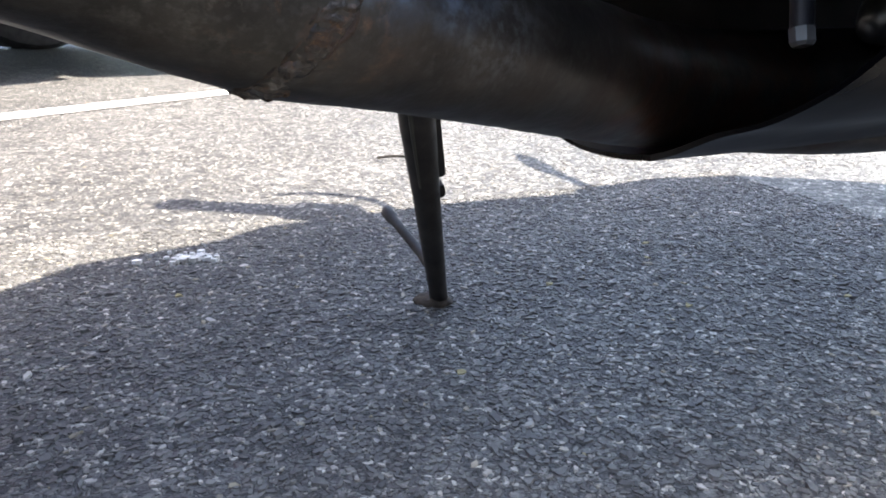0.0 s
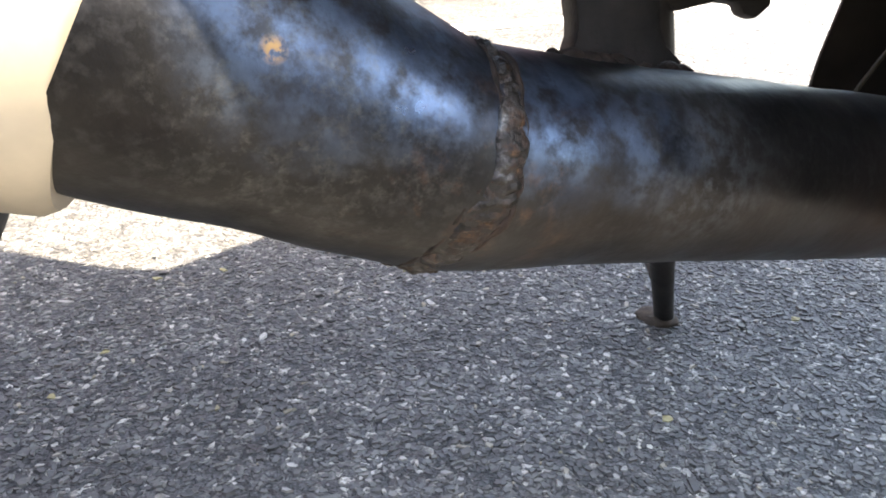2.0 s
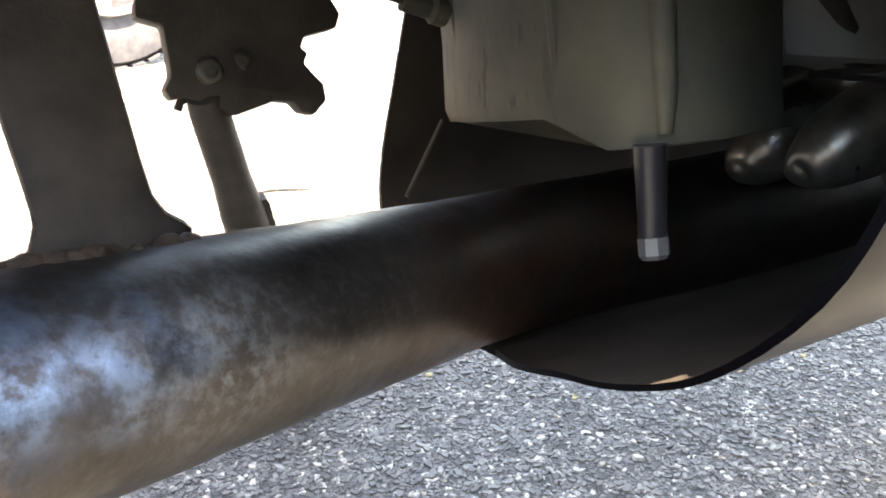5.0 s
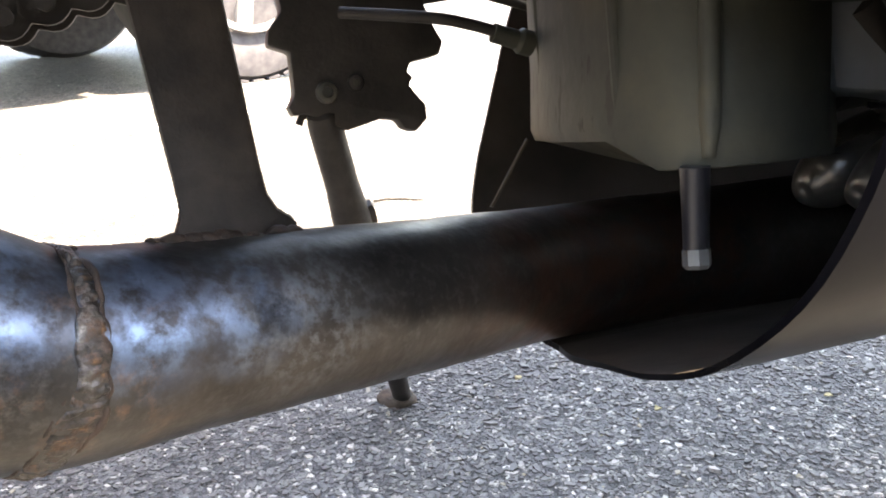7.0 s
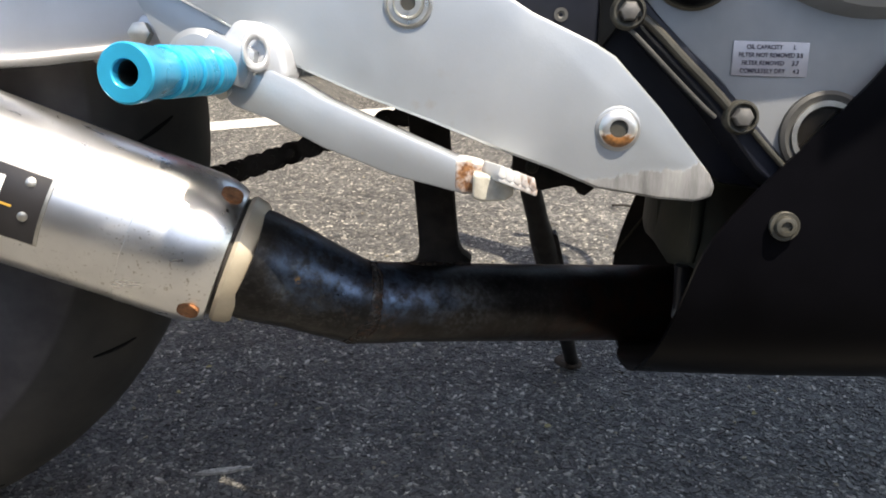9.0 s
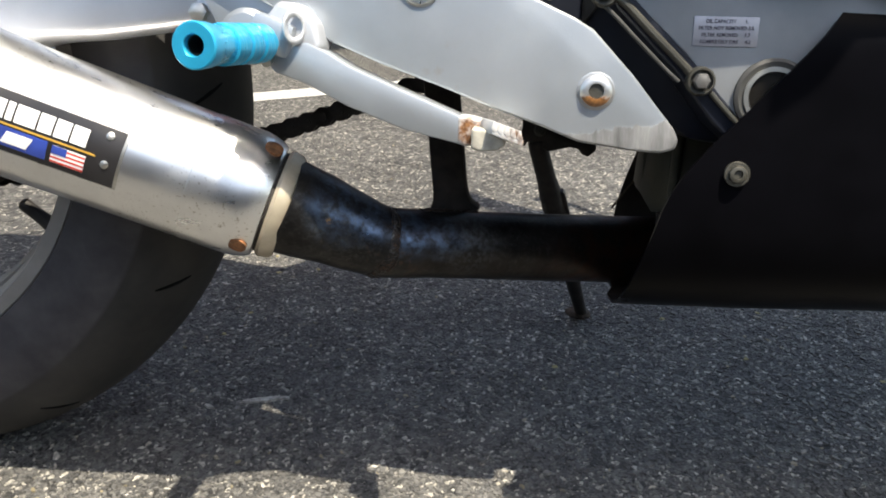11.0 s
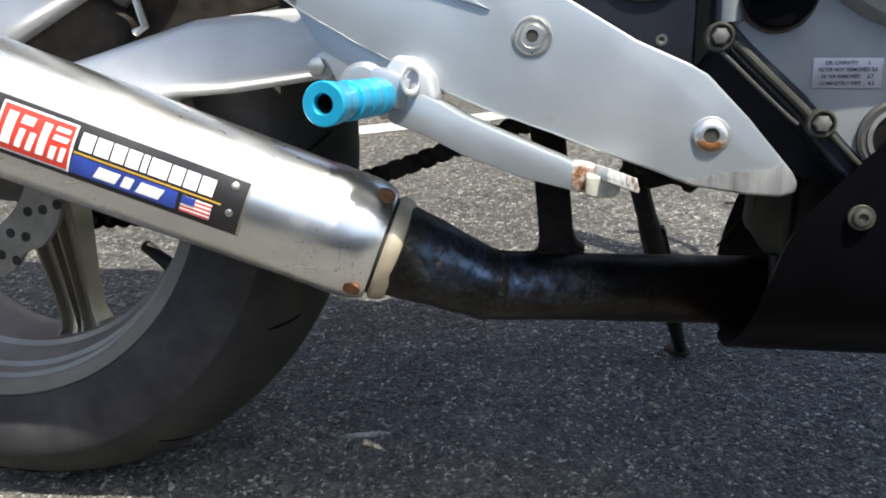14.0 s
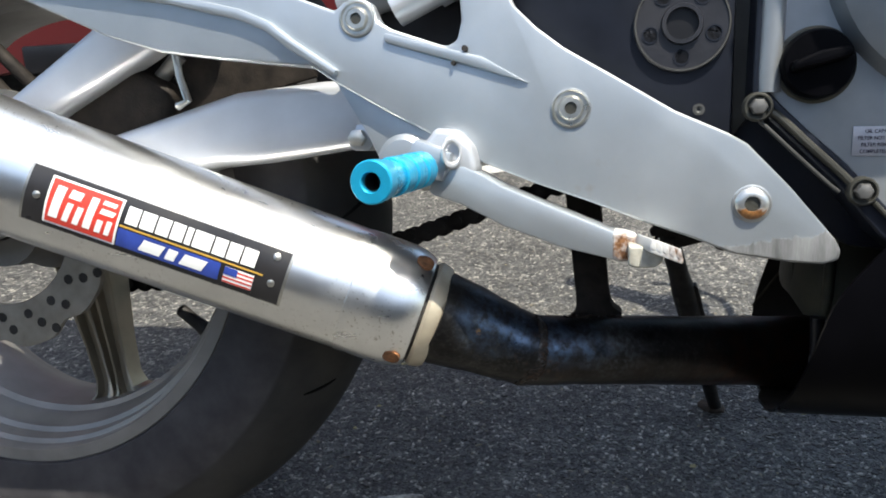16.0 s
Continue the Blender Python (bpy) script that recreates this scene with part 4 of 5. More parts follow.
    part("peg_bore", turned([(Lp - 0.0195, 0.0), (Lp - 0.0195, 0.0049), (Lp - 0.004, 0.0049), (Lp - 0.004, 0.0045), (Lp - 0.0185, 0.0045), (Lp - 0.0185, 0.0)], a, d, 28), DARKSTEEL, peg)
    part("peg_pin", tube([(*(a + Vector((0, 0.012, -0.006))), 0.003), (*(a + Vector((0, -0.004, -0.011))), 0.003)], 12), STEEL, peg)
    # brake pedal
    arm = [(0.570, 0.352), (0.585, 0.3585), (0.598, 0.3605), (0.610, 0.3545), (0.622, 0.3475), (0.640, 0.3400), (0.656, 0.3335), (0.688, 0.3205), (0.697, 0.3195), (0.699, 0.3035), (0.690, 0.3035), (0.656, 0.3115), (0.640, 0.3175), (0.622, 0.3240), (0.596, 0.337), (0.578, 0.343)]
    ped = part("brake_pedal", slab(arm, -0.184, -0.1545, 0.0018, seg=2), PLATE, bike, "curved silver brake pedal with a ridged toe pad")
    part("rust_band", slab([(0.6860, 0.3210), (0.692, 0.3204), (0.7010, 0.3185), (0.7020, 0.3032), (0.6905, 0.3031), (0.6860, 0.3045)], -0.1850, -0.156, 0.0032, seg=3), PATCHY, ped)
    part("toe_pad", slab([(0.6955, 0.3035), (0.700, 0.3020), (0.7105, 0.3025), (0.7145, 0.3055), (0.7150, 0.309), (0.708, 0.3125), (0.702, 0.3145), (0.6955, 0.3150)], -0.201, -0.171, 0.0058, seg=4), TOEGREY, ped, "worn grey-green toe lug")
    pad = slab([(0.7015, 0.3160), (0.7200, 0.3095), (0.7195, 0.3062), (0.7020, 0.3125)], -0.211, -0.184, 0.0010)
    ridges = []
    for k in range(5):
        x = 0.7035 + k * 0.0035
        w = 0.3156 - 0.35 * (x - 0.7035)
        ridges.append(slab([(x - 0.0020, w), (x - 0.0006, w + 0.0042), (x + 0.0005, w + 0.0042), (x + 0.0017, w - 0.0008), (x, w - 0.002)], -0.2114, -0.1835, 0.0005))
    for bm in [pad] + ridges:
        for v in bm.verts:                    # the pad's ribs run out a little forward
            v.co.x += 0.28 * (-0.192 - v.co.y)
    part("pad_block", pad, PATCHY, ped, "cream pad with a rusty tip")
    for bm in ridges:
        part("pad_ridge", bm, PATCHY, ped)
    # far-side peg, shift bracket and lever
    fb = part("shift_bracket", slab([(0.715, 0.40), (0.722, 0.335), (0.714, 0.325), (0.713, 0.318), (0.724, 0.314), (0.724, 0.292), (0.720, 0.286), (0.722, 0.281), (0.729, 0.282), (0.750, 0.271), (0.770, 0.276), (0.779, 0.2745), (0.782, 0.2695), (0.7885, 0.2672), (0.796, 0.274),
                                     (0.7955, 0.282), (0.7905, 0.288), (0.787, 0.293), (0.790, 0.297), (0.7865, 0.300), (0.789, 0.305), (0.806, 0.308), (0.809, 0.315), (0.804, 0.324), (0.80, 0.335), (0.795, 0.40)], 0.128, 0.142, 0.002), DARKSTEEL, bike, "dark cast bracket of the side stand")
    hex_bolt("bracket_bolt", (0.741, 0.128, 0.292), 0.006, fb, OLIVE)
    hex_bolt("bracket_bolt", (0.757, 0.128, 0.296), 0.0045, fb, DARKSTEEL)
    part("shift_rod", tube([(0.80, 0.13, 0.338, 0.0026), (0.83, 0.13, 0.341, 0.0026), (0.87, 0.125, 0.328, 0.0026)], 12), DARKSTEEL, fb)
    part("far_bracket", slab([(0.50, 0.42), (0.535, 0.375), (0.575, 0.362), (0.60, 0.39), (0.65, 0.42), (0.68, 0.45), (0.60, 0.48), (0.5, 0.47)], 0.152, 0.166, 0.002), PLATE, bike)


def build_side_stand():
    # foot in the bike's leaning frame
    foot = Vector((0.8055, 0.292, 0.0585))
    top = Vector((0.741, 0.140, 0.272))
    rings = [(*(top + (foot - top) * t), r) for t, r in ((-0.055, 0.0040), (-0.048, 0.0080), (-0.03, 0.0092), (0, 0.0096), (0.15, 0.0100), (0.24, 0.0120), (0.35, 0.0122), (0.55, 0.0102), (0.8, 0.0084), (0.93, 0.0076), (1.0, 0.0074))]
    st = part("side_stand", tube(rings, 20), DARKSTEEL, bike, "dirty black steel side stand")
    up = Vector((0, -math.sin(radians(LEAN)), math.cos(radians(LEAN))))
    along = (foot - top).normalized()
    plate = turned([(-0.002, 0.0), (-0.002, 0.0135), (0.002, 0.0150), (0.005, 0.0140), (0.008, 0.0105), (0.008, 0)], foot - up * 0.0035, up, 18)
    long = Vector((0.6, -0.8, 0.0)).normalized()
    for v in plate.verts:                     # an oval foot, longer than it is wide
        v.co += long * ((v.co - foot).dot(long) * 0.22) + Vector((-0.004, 0.004, -0.0008))
        v.co += up * 0.0016 * noise.noise(v.co * 160)
    part("foot_plate", plate, FOOTRUST, st, "worn rusty foot")
    base = top + (foot - top) * 0.87
    tip = Vector((0.7934, 0.378, 0.1277))
    d = (tip - base).normalized()
    L = (tip - base).length
    part("kick_tang", tube([(*(base + d * q), r) for q, r in ((0, 0.0050), (L * 0.18, 0.0050), (L * 0.22, 0.0041), (L * 0.82, 0.0041), (L * 0.86, 0.0056), (L * 0.98, 0.0058), (L, 0.0048))], 14), DARKSTEEL, st)
    side = Vector((1, 0, 0)) - along * along.x
    side.normalize()
    thick = along.cross(side)
    for a, b, w in ((0.22, 0.520, 0.0052), (0.548, 0.59, 0.0048)):      # stop tongue with the spring hole between
        p, q = top + (foot - top) * a, top + (foot - top) * b
        ring = []
        for c, r in ((p, 0.004), (p + along * 0.004, w), (q - along * 0.002, w), (q, w - 0.002)):
            o = c + side * (0.0085 + 0.0035 * (0.59 - a))
            ring.append([o - side * r - thick * 0.003, o + side * r - thick * 0.003, o + side * r + thick * 0.003, o - side * r + thick * 0.003])
        part("stop_lug", soften(loft(ring), 0.001), DARKSTEEL, st)
    rib = [top + (foot - top) * k - (side * 0.55 + thick * (0.80 if thick.y > 0 else -0.80)) * r for k, r in ((0.24, 0.0118), (0.35, 0.0119), (0.52, 0.0104))]
    part("stand_rib", tube([(*c, r) for c, r in zip(rib, (0.0016, 0.0014, 0.0008))], 10), OLIVE, st, "worn pale rib along the stand")
    part("spring_hook", tube([(*(top + Vector((-0.008, -0.004, 0.010))), 0.002), (*(top + Vector((-0.0135, -0.004, 0.0085))), 0.002), (*(top + Vector((-0.0155, -0.004, 0.0045))), 0.002)], 10), DARKSTEEL, st)


def build_engine():
    # main block, dark
    blk = part("engine_block", box((0.24, 0.20, 0.24), (0.96, 0.0, 0.46), (0, 0, 0), 0.02), CASEDARK, bike, "dark cast engine block")
    part("gearbox", slab([(0.70, 0.45), (0.80, 0.43), (0.84, 0.40), (0.93, 0.34), (1.05, 0.32), (1.05, 0.58), (0.72, 0.58), (0.69, 0.50)], -0.10, 0.11, 0.012), CASEDARK, blk)
    # sump with its ribs
    plan = [(0.832, 0.073), (0.822, 0.040), (0.815, 0.0), (0.8145, -0.027), (0.820, -0.052), (0.831, -0.066), (0.850, -0.070), (0.885, -0.066), (0.905, -0.05), (0.915, 0.0), (0.91, 0.06), (0.87, 0.080)]
    secs = []
    for w, k in ((0.246, -0.006), (0.2465, -0.002), (0.252, 0.0), (0.29, -0.002), (0.47, -0.006)):
        secs.append([(x + (0.0 - k) * (1 if x < 0.9 else -1), v, w + (0.011 if v > -0.03 and w < 0.26 else 0.0)) for x, v in plan])
    part("sump", loft(secs), SUMP, blk, "dull grey cast oil sump", 50)
    for x, v in ((0.8172, -0.034), (0.8265, 0.045)):
        part("sump_rib", tube([(x + 0.002, v, 0.258, 0.0024), (x, v, 0.36, 0.0028)], 10), SUMP, blk)
    part("sump_edge", tube([(0.833, -0.0665, 0.250, 0.0022), (0.834, -0.0665, 0.262, 0.0038), (0.838, -0.0665, 0.36, 0.0042)], 14), SUMP, blk)
    part("gasket_lip", tube([(0.829, 0.0715, 0.2585, 0.0010), (0.8185, 0.0715, 0.2435, 0.0010), (0.807, 0.0715, 0.2270, 0.0010)], 8), SUMP, blk)
    part("sensor_wire", tube([(*q, 0.0013) for q in curve_pts([(0.925, -0.045, 0.262), (0.945, -0.062, 0.2565), (0.965, -0.066, 0.252), (1.0, -0.066, 0.258), (1.04, -0.06, 0.27)], 6)], 8), BLACK, blk, "thin black wire")
    # black slab added to fill the shaded gap beside the crankcase
    part("shade_slab", slab([(0.757, 0.372), (0.792, 0.330), (0.83, 0.306), (0.88, 0.30), (1.02, 0.30), (1.02, 0.58), (0.757, 0.58)], -0.126, 0.0, 0.006), INDIGO, blk, "black slab added for the shade in the crankcase gap")
    part("breather_hose", tube([(*p, 0.0027) for p in curve_pts([(0.74, 0.07, 0.324), (0.776, 0.05, 0.317), (0.794, 0.05, 0.3135), (0.812, 0.05, 0.308)], 5)], 12), DARKSTEEL, blk, "black rubber hose")
    part("hose_union", turned([(0, 0.0), (0, 0.0045), (0.012, 0.0045), (0.014, 0.006), (0.02, 0.006), (0.02, 0)], (0.806, 0.05, 0.309), (0.92, 0.0, -0.3), 16), SUMP, blk)
    part("oil_cooler", slab([(0.889, 0.302), (0.893, 0.269), (0.955, 0.262), (0.99, 0.295), (0.99, 0.34), (0.889, 0.34)], -0.062, -0.02, 0.004), CASE, blk, "grey oil cooler housing")
    part("oil_filter", turned([(0, 0.0), (0, 0.030), (0.004, 0.034), (0.07, 0.034), (0.075, 0.031), (0.075, 0)], (0.915, -0.02, 0.292), (1, 0, 0.1), 32), CASEDARK, blk)
    part("cooler_line", tube([(*p, 0.007) for p in curve_pts([(0.905, -0.06, 0.30), (0.93, -0.055, 0.275), (0.96, -0.05, 0.268), (1.02, -0.05, 0.285)], 5)], 14), DARKSTEEL, blk)
    part("drain_pillar", tube([(0.829, -0.064, 0.2475, 0.0052), (0.8292, -0.0635, 0.240, 0.0050), (0.8295, -0.0625, 0.226, 0.0046), (0.8296, -0.062, 0.218, 0.0045)], 18), BLACKMETAL, blk)
    part("drain_nut", turned([(0, 0.0), (0, 0.0050), (0.0055, 0.0050), (0.0070, 0.0038), (0.0070, 0)], (0.8296, -0.062, 0.2182), (-0.05, -0.1, -1), 8), PALEZINC, blk, "zinc plated drain nut")
    # silver clutch cover on the right
    cov = slab([(0.772, 0.60), (0.769, 0.47), (0.7705, 0.402), (0.780, 0.391), (0.784, 0.387), (0.817, 0.357), (0.824, 0.347), (0.842, 0.325), (0.88, 0.30), (0.95, 0.29), (1.0, 0.33), (1.0, 0.60)], -0.160, -0.10, 0.004, seg=3)
    part("clutch_cover", cov, CASE, blk, "grey painted clutch cover")
    flange = [(0.767, 0.50), (0.765, 0.40), (0.776, 0.3835), (0.812, 0.348), (0.836, 0.318), (0.85, 0.306), (0.857, 0.315), (0.843, 0.331), (0.824, 0.352), (0.785, 0.3895), (0.7735, 0.402), (0.7725, 0.50)]
    part("cover_flange", slab(flange, -0.1610, -0.105, 0.004, seg=3), INDIGO, blk)
    for dx, r in ((0.0, 0.0026), (-0.0062, 0.0012)):
        part("flange_lip", tube([(*p, r) for p in curve_pts([(0.7735 + dx, -0.1625, 0.3905 + dx * 0.8), (0.7815 + dx, -0.163, 0.3845 + dx), (0.797 + dx, -0.163, 0.3695 + dx), (0.813 + dx, -0.163, 0.3545 + dx), (0.820 + dx, -0.1625, 0.3475 + dx * 0.8)], 5)], 10), OLIVE if dx == 0 else CASEDARK, blk)
    part("flange_lip", tube([(*p, 0.0016) for p in curve_pts([(0.8325, -0.163, 0.3365), (0.842, -0.163, 0.3265), (0.855, -0.163, 0.3135)], 4)], 10), OLIVE, blk)
    part("cover_rim", tube([(*p, 0.0070) for p in curve_pts([(0.7745, -0.1575, 0.4005), (0.7745, -0.1580, 0.415), (0.7755, -0.1585, 0.45), (0.7755, -0.1585, 0.52)], 5)], 16), CASE, blk, "rounded rim of the clutch cover")
    for x, w in ((0.768, 0.392), (0.826, 0.343)):
        part("bolt_boss", turned([(0, 0.0086), (0.005, 0.0084), (0.0068, 0.0074), (0.0068, 0.0066), (0.004, 0.0066), (0.004, 0)], (x, -0.160, w), (0, -1, 0), 28), OLIVE, blk)
        part("cover_bolt", turned([(0, 0.0050), (0.0050, 0.0050), (0.0062, 0.0042), (0.0068, 0.0022), (0.0069, 0)], (x, -0.1635, w), (0, -1, 0), 6), PALEZINC, blk, "hexagon head bolt")
    # round clutch dome higher up
    part("clutch_dome", turned([(0, 0.085), (0.014, 0.080), (0.022, 0.068), (0.024, 0)], (0.885, -0.158, 0.475), (0, -1, 0), 56), CASE, blk)
    # oil filler
    part("filler_neck", turned([(-0.002, 0.0218), (0.002, 0.0218), (0.003, 0.0205), (0.003, 0)], (0.7985, -0.159, 0.415), (0, -1, 0), 40), OLIVE, blk)
    cap = part("filler_cap", turned([(0, 0.0195), (0.006, 0.0195), (0.0085, 0.018), (0.009, 0)], (0.7985, -0.163, 0.415), (0, -1, 0), 40), FAIRING, blk, "black plastic oil filler cap")
    part("cap_grip", slab([(0.783, 0.410), (0.783, 0.416), (0.798, 0.4215), (0.814, 0.424), (0.8145, 0.418), (0.799, 0.4135)], -0.179, -0.168, 0.003, seg=3), FAIRING, blk)
    # sight glass
    part("sight_ring", turned([(0, 0.022), (0.003, 0.022), (0.004, 0.020), (0.003, 0.0165), (0.0035, 0.014), (0.001, 0.013), (0.001, 0.0)], (0.868, -0.160, 0.335), (0, -1, 0), 40), CASEDARK, blk)
    part("sight_trim", turned([(0.0015, 0.0172), (0.0045, 0.017), (0.0045, 0.0145), (0.0015, 0.0142)], (0.868, -0.160, 0.335), (0, -1, 0), 40, close=True), STEEL, blk)
    part("sight_glass", turned([(0, 0.0143), (0.002, 0.0143), (0.002, 0)], (0.868, -0.160, 0.335), (0, -1, 0), 32), GLASSDARK, blk)
    # oil capacity label, four lines
    part("oil_label", box((0.0365, 0.0008, 0.0165), (0.8382, -0.1606, 0.3712), (0, 0.6, 0), 0.0003), LABEL, blk, "metallic oil capacity label")
    for k, words in enumerate(("OIL CAPACITY       L", "FILTER NOT REMOVED 3.5", "FILTER REMOVED     3.7", "COMPLETELY DRY     4.2")):
        w = 0.3768 - 0.0038 * k
        text_part("label_text", words, 0.0030, Matrix.Translation((0.8382, -0.1613, w)) @ Euler((radians(90), 0, 0)).to_matrix().to_4x4(), INK, blk, bold=0.00003, stretch=0.88, thick=0.0001)
    # black pivot cover with a drilled disc
    pc = part("pivot_cover", slab([(0.60, 0.52), (0.64, 0.42), (0.70, 0.380), (0.748, 0.355), (0.757, 0.362), (0.757, 0.44), (0.76, 0.60), (0.60, 0.60)], -0.145, -0.12, 0.004), INDIGO, blk, "black pivot cover with a drilled disc")
    # black insets colour in the shade of the disc's bore and recesses
    part("disc_core_shade", turned([(0, 0.0092), (0.0026, 0.0092), (0.0026, 0)], (0.726, -0.145, 0.443), (0, -1, 0), 32), BLACK, pc)
    part("drilled_disc", turned([(0, 0.0285), (0.003, 0.0285), (0.0036, 0.0278), (0.003, 0.027), (0.003, 0.0125), (0.006, 0.0118), (0.006, 0.0095), (0.002, 0.009), (0.002, 0)], (0.726, -0.145, 0.443), (0, -1, 0), 56), BLACKMETAL, pc)
    part("disc_lip", turned([(0.0025, 0.0282), (0.0040, 0.0279), (0.0040, 0.0270), (0.0025, 0.0267)], (0.726, -0.145, 0.443), (0, -1, 0), 56, close=True), CASEDARK, pc)
    for k in range(5):
        t = radians(-90 + 72 * k)
        part("disc_recess", turned([(0.0026, 0.0050), (0.0036, 0.0050), (0.0036, 0.0042), (0.0022, 0.0040), (0.0022, 0)], (0.726 + 0.0195 * math.cos(t), -0.145, 0.443 + 0.0195 * math.sin(t)), (0, -1, 0), 20), INDIGO, pc)
        part("recess_shade", turned([(0.0024, 0.0041), (0.0030, 0.0041), (0.0030, 0)], (0.726 + 0.0195 * math.cos(t), -0.145, 0.443 + 0.0195 * math.sin(t)), (0, -1, 0), 20), BLACK, pc)
    part("cover_recess", turned([(0, 0.0036), (0.001, 0.0036), (0.001, 0.002), (-0.001, 0)], (0.737, -0.145, 0.392), (0, -1, 0), 16), CASEDARK, pc)
    part("rear_case", slab([(0.735, 0.385), (0.757, 0.373), (0.772, 0.392), (0.80, 0.372), (0.80, 0.60), (0.735, 0.60)], -0.135, -0.10, 0.004), CASEDARK, blk)
    # frame spar pieces above, seen behind the bracket
    part("master_cylinder", turned([(0, 0.012), (0.03, 0.012), (0.03, 0.014), (0.05, 0.014), (0.05, 0)], (0.545, -0.14, 0.462), (0.75, 0, 0.35), 24), ALLOY, blk)
    part("linkage_block", slab([(0.49, 0.47), (0.53, 0.435), (0.60, 0.425), (0.62, 0.46), (0.61, 0.58), (0.47, 0.58)], -0.10, -0.02, 0.006), BLACKMETAL, blk)
    part("shock_reservoir", tube([(0.50, -0.115, 0.47, 0.014), (0.60, -0.115, 0.50, 0.014)], 20), CASE, blk)
    part("hose_end", turned([(0, 0.0), (0, 0.008), (0.02, 0.008), (0.02, 0.0)], (0.585, -0.135, 0.478), (0.9, 0, 0.3), 20), BLACK, blk)


def build_fairing():
    """Lower fairing: one skin a side, open behind, with a turned-in lip."""
    rear = [(-0.150, 0.400, 0.912), (-0.165, 0.370, 0.893), (-0.166, 0.325, 0.853), (-0.166, 0.299, 0.830), (-0.165, 0.275, 0.814), (-0.160, 0.245, 0.805), (-0.146, 0.218, 0.7985),
            (-0.118, 0.1955, 0.7945), (-0.085, 0.1835, 0.7945), (-0.055, 0.179, 0.7945), (-0.025, 0.173, 0.798), (0.0, 0.170, 0.804)]
    rear = [tuple(p) for p in curve_pts(rear, 4)]
    far = [(-0.150, 0.400, 0.885), (-0.150, 0.370, 0.875), (-0.148, 0.325, 0.856), (-0.145, 0.299, 0.846), (-0.142, 0.275, 0.837), (-0.139, 0.245, 0.826), (-0.132, 0.218, 0.818),
           (-0.110, 0.193, 0.812), (-0.070, 0.179, 0.805), (-0.030, 0.172, 0.803), (0.0, 0.170, 0.804)]
    far = [tuple(p) for p in curve_pts(far, 4)]
    th = 0.003
    for s, nm, edge in ((1, "lower_fairing", rear), (-1, "far_fairing", far)):
        secs = []
        for f in (0.0, 0.15, 0.35, 0.6, 0.8, 1.0):
            sec = []
            for v, w, x in edge:
                xe = 1.34 - 0.10 * (w - 0.17) / 0.2
                k = 1 - 0.35 * f ** 2
                sec.append((x + (xe - x) * f, v * k, w + 0.02 * f ** 2))
            secs.append(sec)
        bm = bmesh.new()
        outer = [[bm.verts.new((p[0], p[1] * s, p[2])) for p in sec] for sec in secs]
        inner = [[bm.verts.new((p[0], (p[1] + th * min(1, abs(p[1]) / 0.1)) * s, p[2] + th * (1 - min(1, abs(p[1]) / 0.16)))) for p in sec] for sec in secs]
        n = len(outer[0])
        for a, b in zip(outer, outer[1:]):
            for k in range(n - 1):
                bm.faces.new((a[k], a[k + 1], b[k + 1], b[k]))
        lin = bmesh.new()
        lv = [[lin.verts.new(v.co) for v in row] for row in inner]
        for a, b in zip(lv, lv[1:]):
            for k in range(n - 1):
                lin.faces.new((a[k], a[k + 1], b[k + 1], b[k]))
        for k in range(n - 1):
            bm.faces.new((outer[0][k], outer[0][k + 1], inner[0][k + 1], inner[0][k]))
            bm.faces.new((outer[-1][k], outer[-1][k + 1], inner[-1][k + 1], inner[-1][k]))
        f = part(nm, bm, FAIRING, bike, "satin black lower fairing", 50)
        part("inner_liner", lin, LINER, f, "brown-black inner side of the fairing", 50)
        if s == 1:
            hex_bolt("fairing_bolt", (0.851, -0.167, 0.290), 0.0055, f, OLIVE, washer=1.35)
    # upper side fairing, tank, seat and tail: unseen, shaped to throw the shade
    for s in (-1, 1):
        up = [[(0.915, 0.169 * s, 0.395), (0.862, 0.235 * s, 0.50), (0.825, 0.25 * s, 0.64), (0.94, 0.22 * s, 0.80), (1.08, 0.15 * s, 0.95)],
              [(1.10, 0.16 * s, 0.33), (1.12, 0.22 * s, 0.50), (1.16, 0.235 * s, 0.68), (1.20, 0.205 * s, 0.84), (1.24, 0.15 * s, 0.98)],
              [(1.30, 0.13 * s, 0.36), (1.36, 0.16 * s, 0.52), (1.42, 0.17 * s, 0.70), (1.46, 0.155 * s, 0.86), (1.42, 0.11 * s, 1.02)],
              [(1.36, 0.06 * s, 0.40), (1.46, 0.07 * s, 0.55), (1.56, 0.07 * s, 0.74), (1.58, 0.06 * s, 0.90), (1.50, 0.05 * s, 1.04)]]
        bm = bmesh.new()
        g1 = [[bm.verts.new(p) for p in r] for r in up]
        g2 = [[bm.verts.new((p[0], p[1] - 0.004 * s, p[2])) for p in r] for r in up]
        for g in (g1, g2):
            for a, b in zip(g, g[1:]):
                for k in range(4):
                    bm.faces.new((a[k], a[k + 1], b[k + 1], b[k]))
        rimv = lambda g: g[0] + [r[-1] for r in g[1:]] + g[-1][-2::-1] + [r[0] for r in g[-2:0:-1]]
        r1, r2 = rimv(g1), rimv(g2)
        for k in range(len(r1)):
            j = (k + 1) % len(r1)
            bm.faces.new((r1[k], r1[j], r2[j], r2[k]))
        part("side_fairing", bm, ALLOY, bike, "silver side fairing", 60)

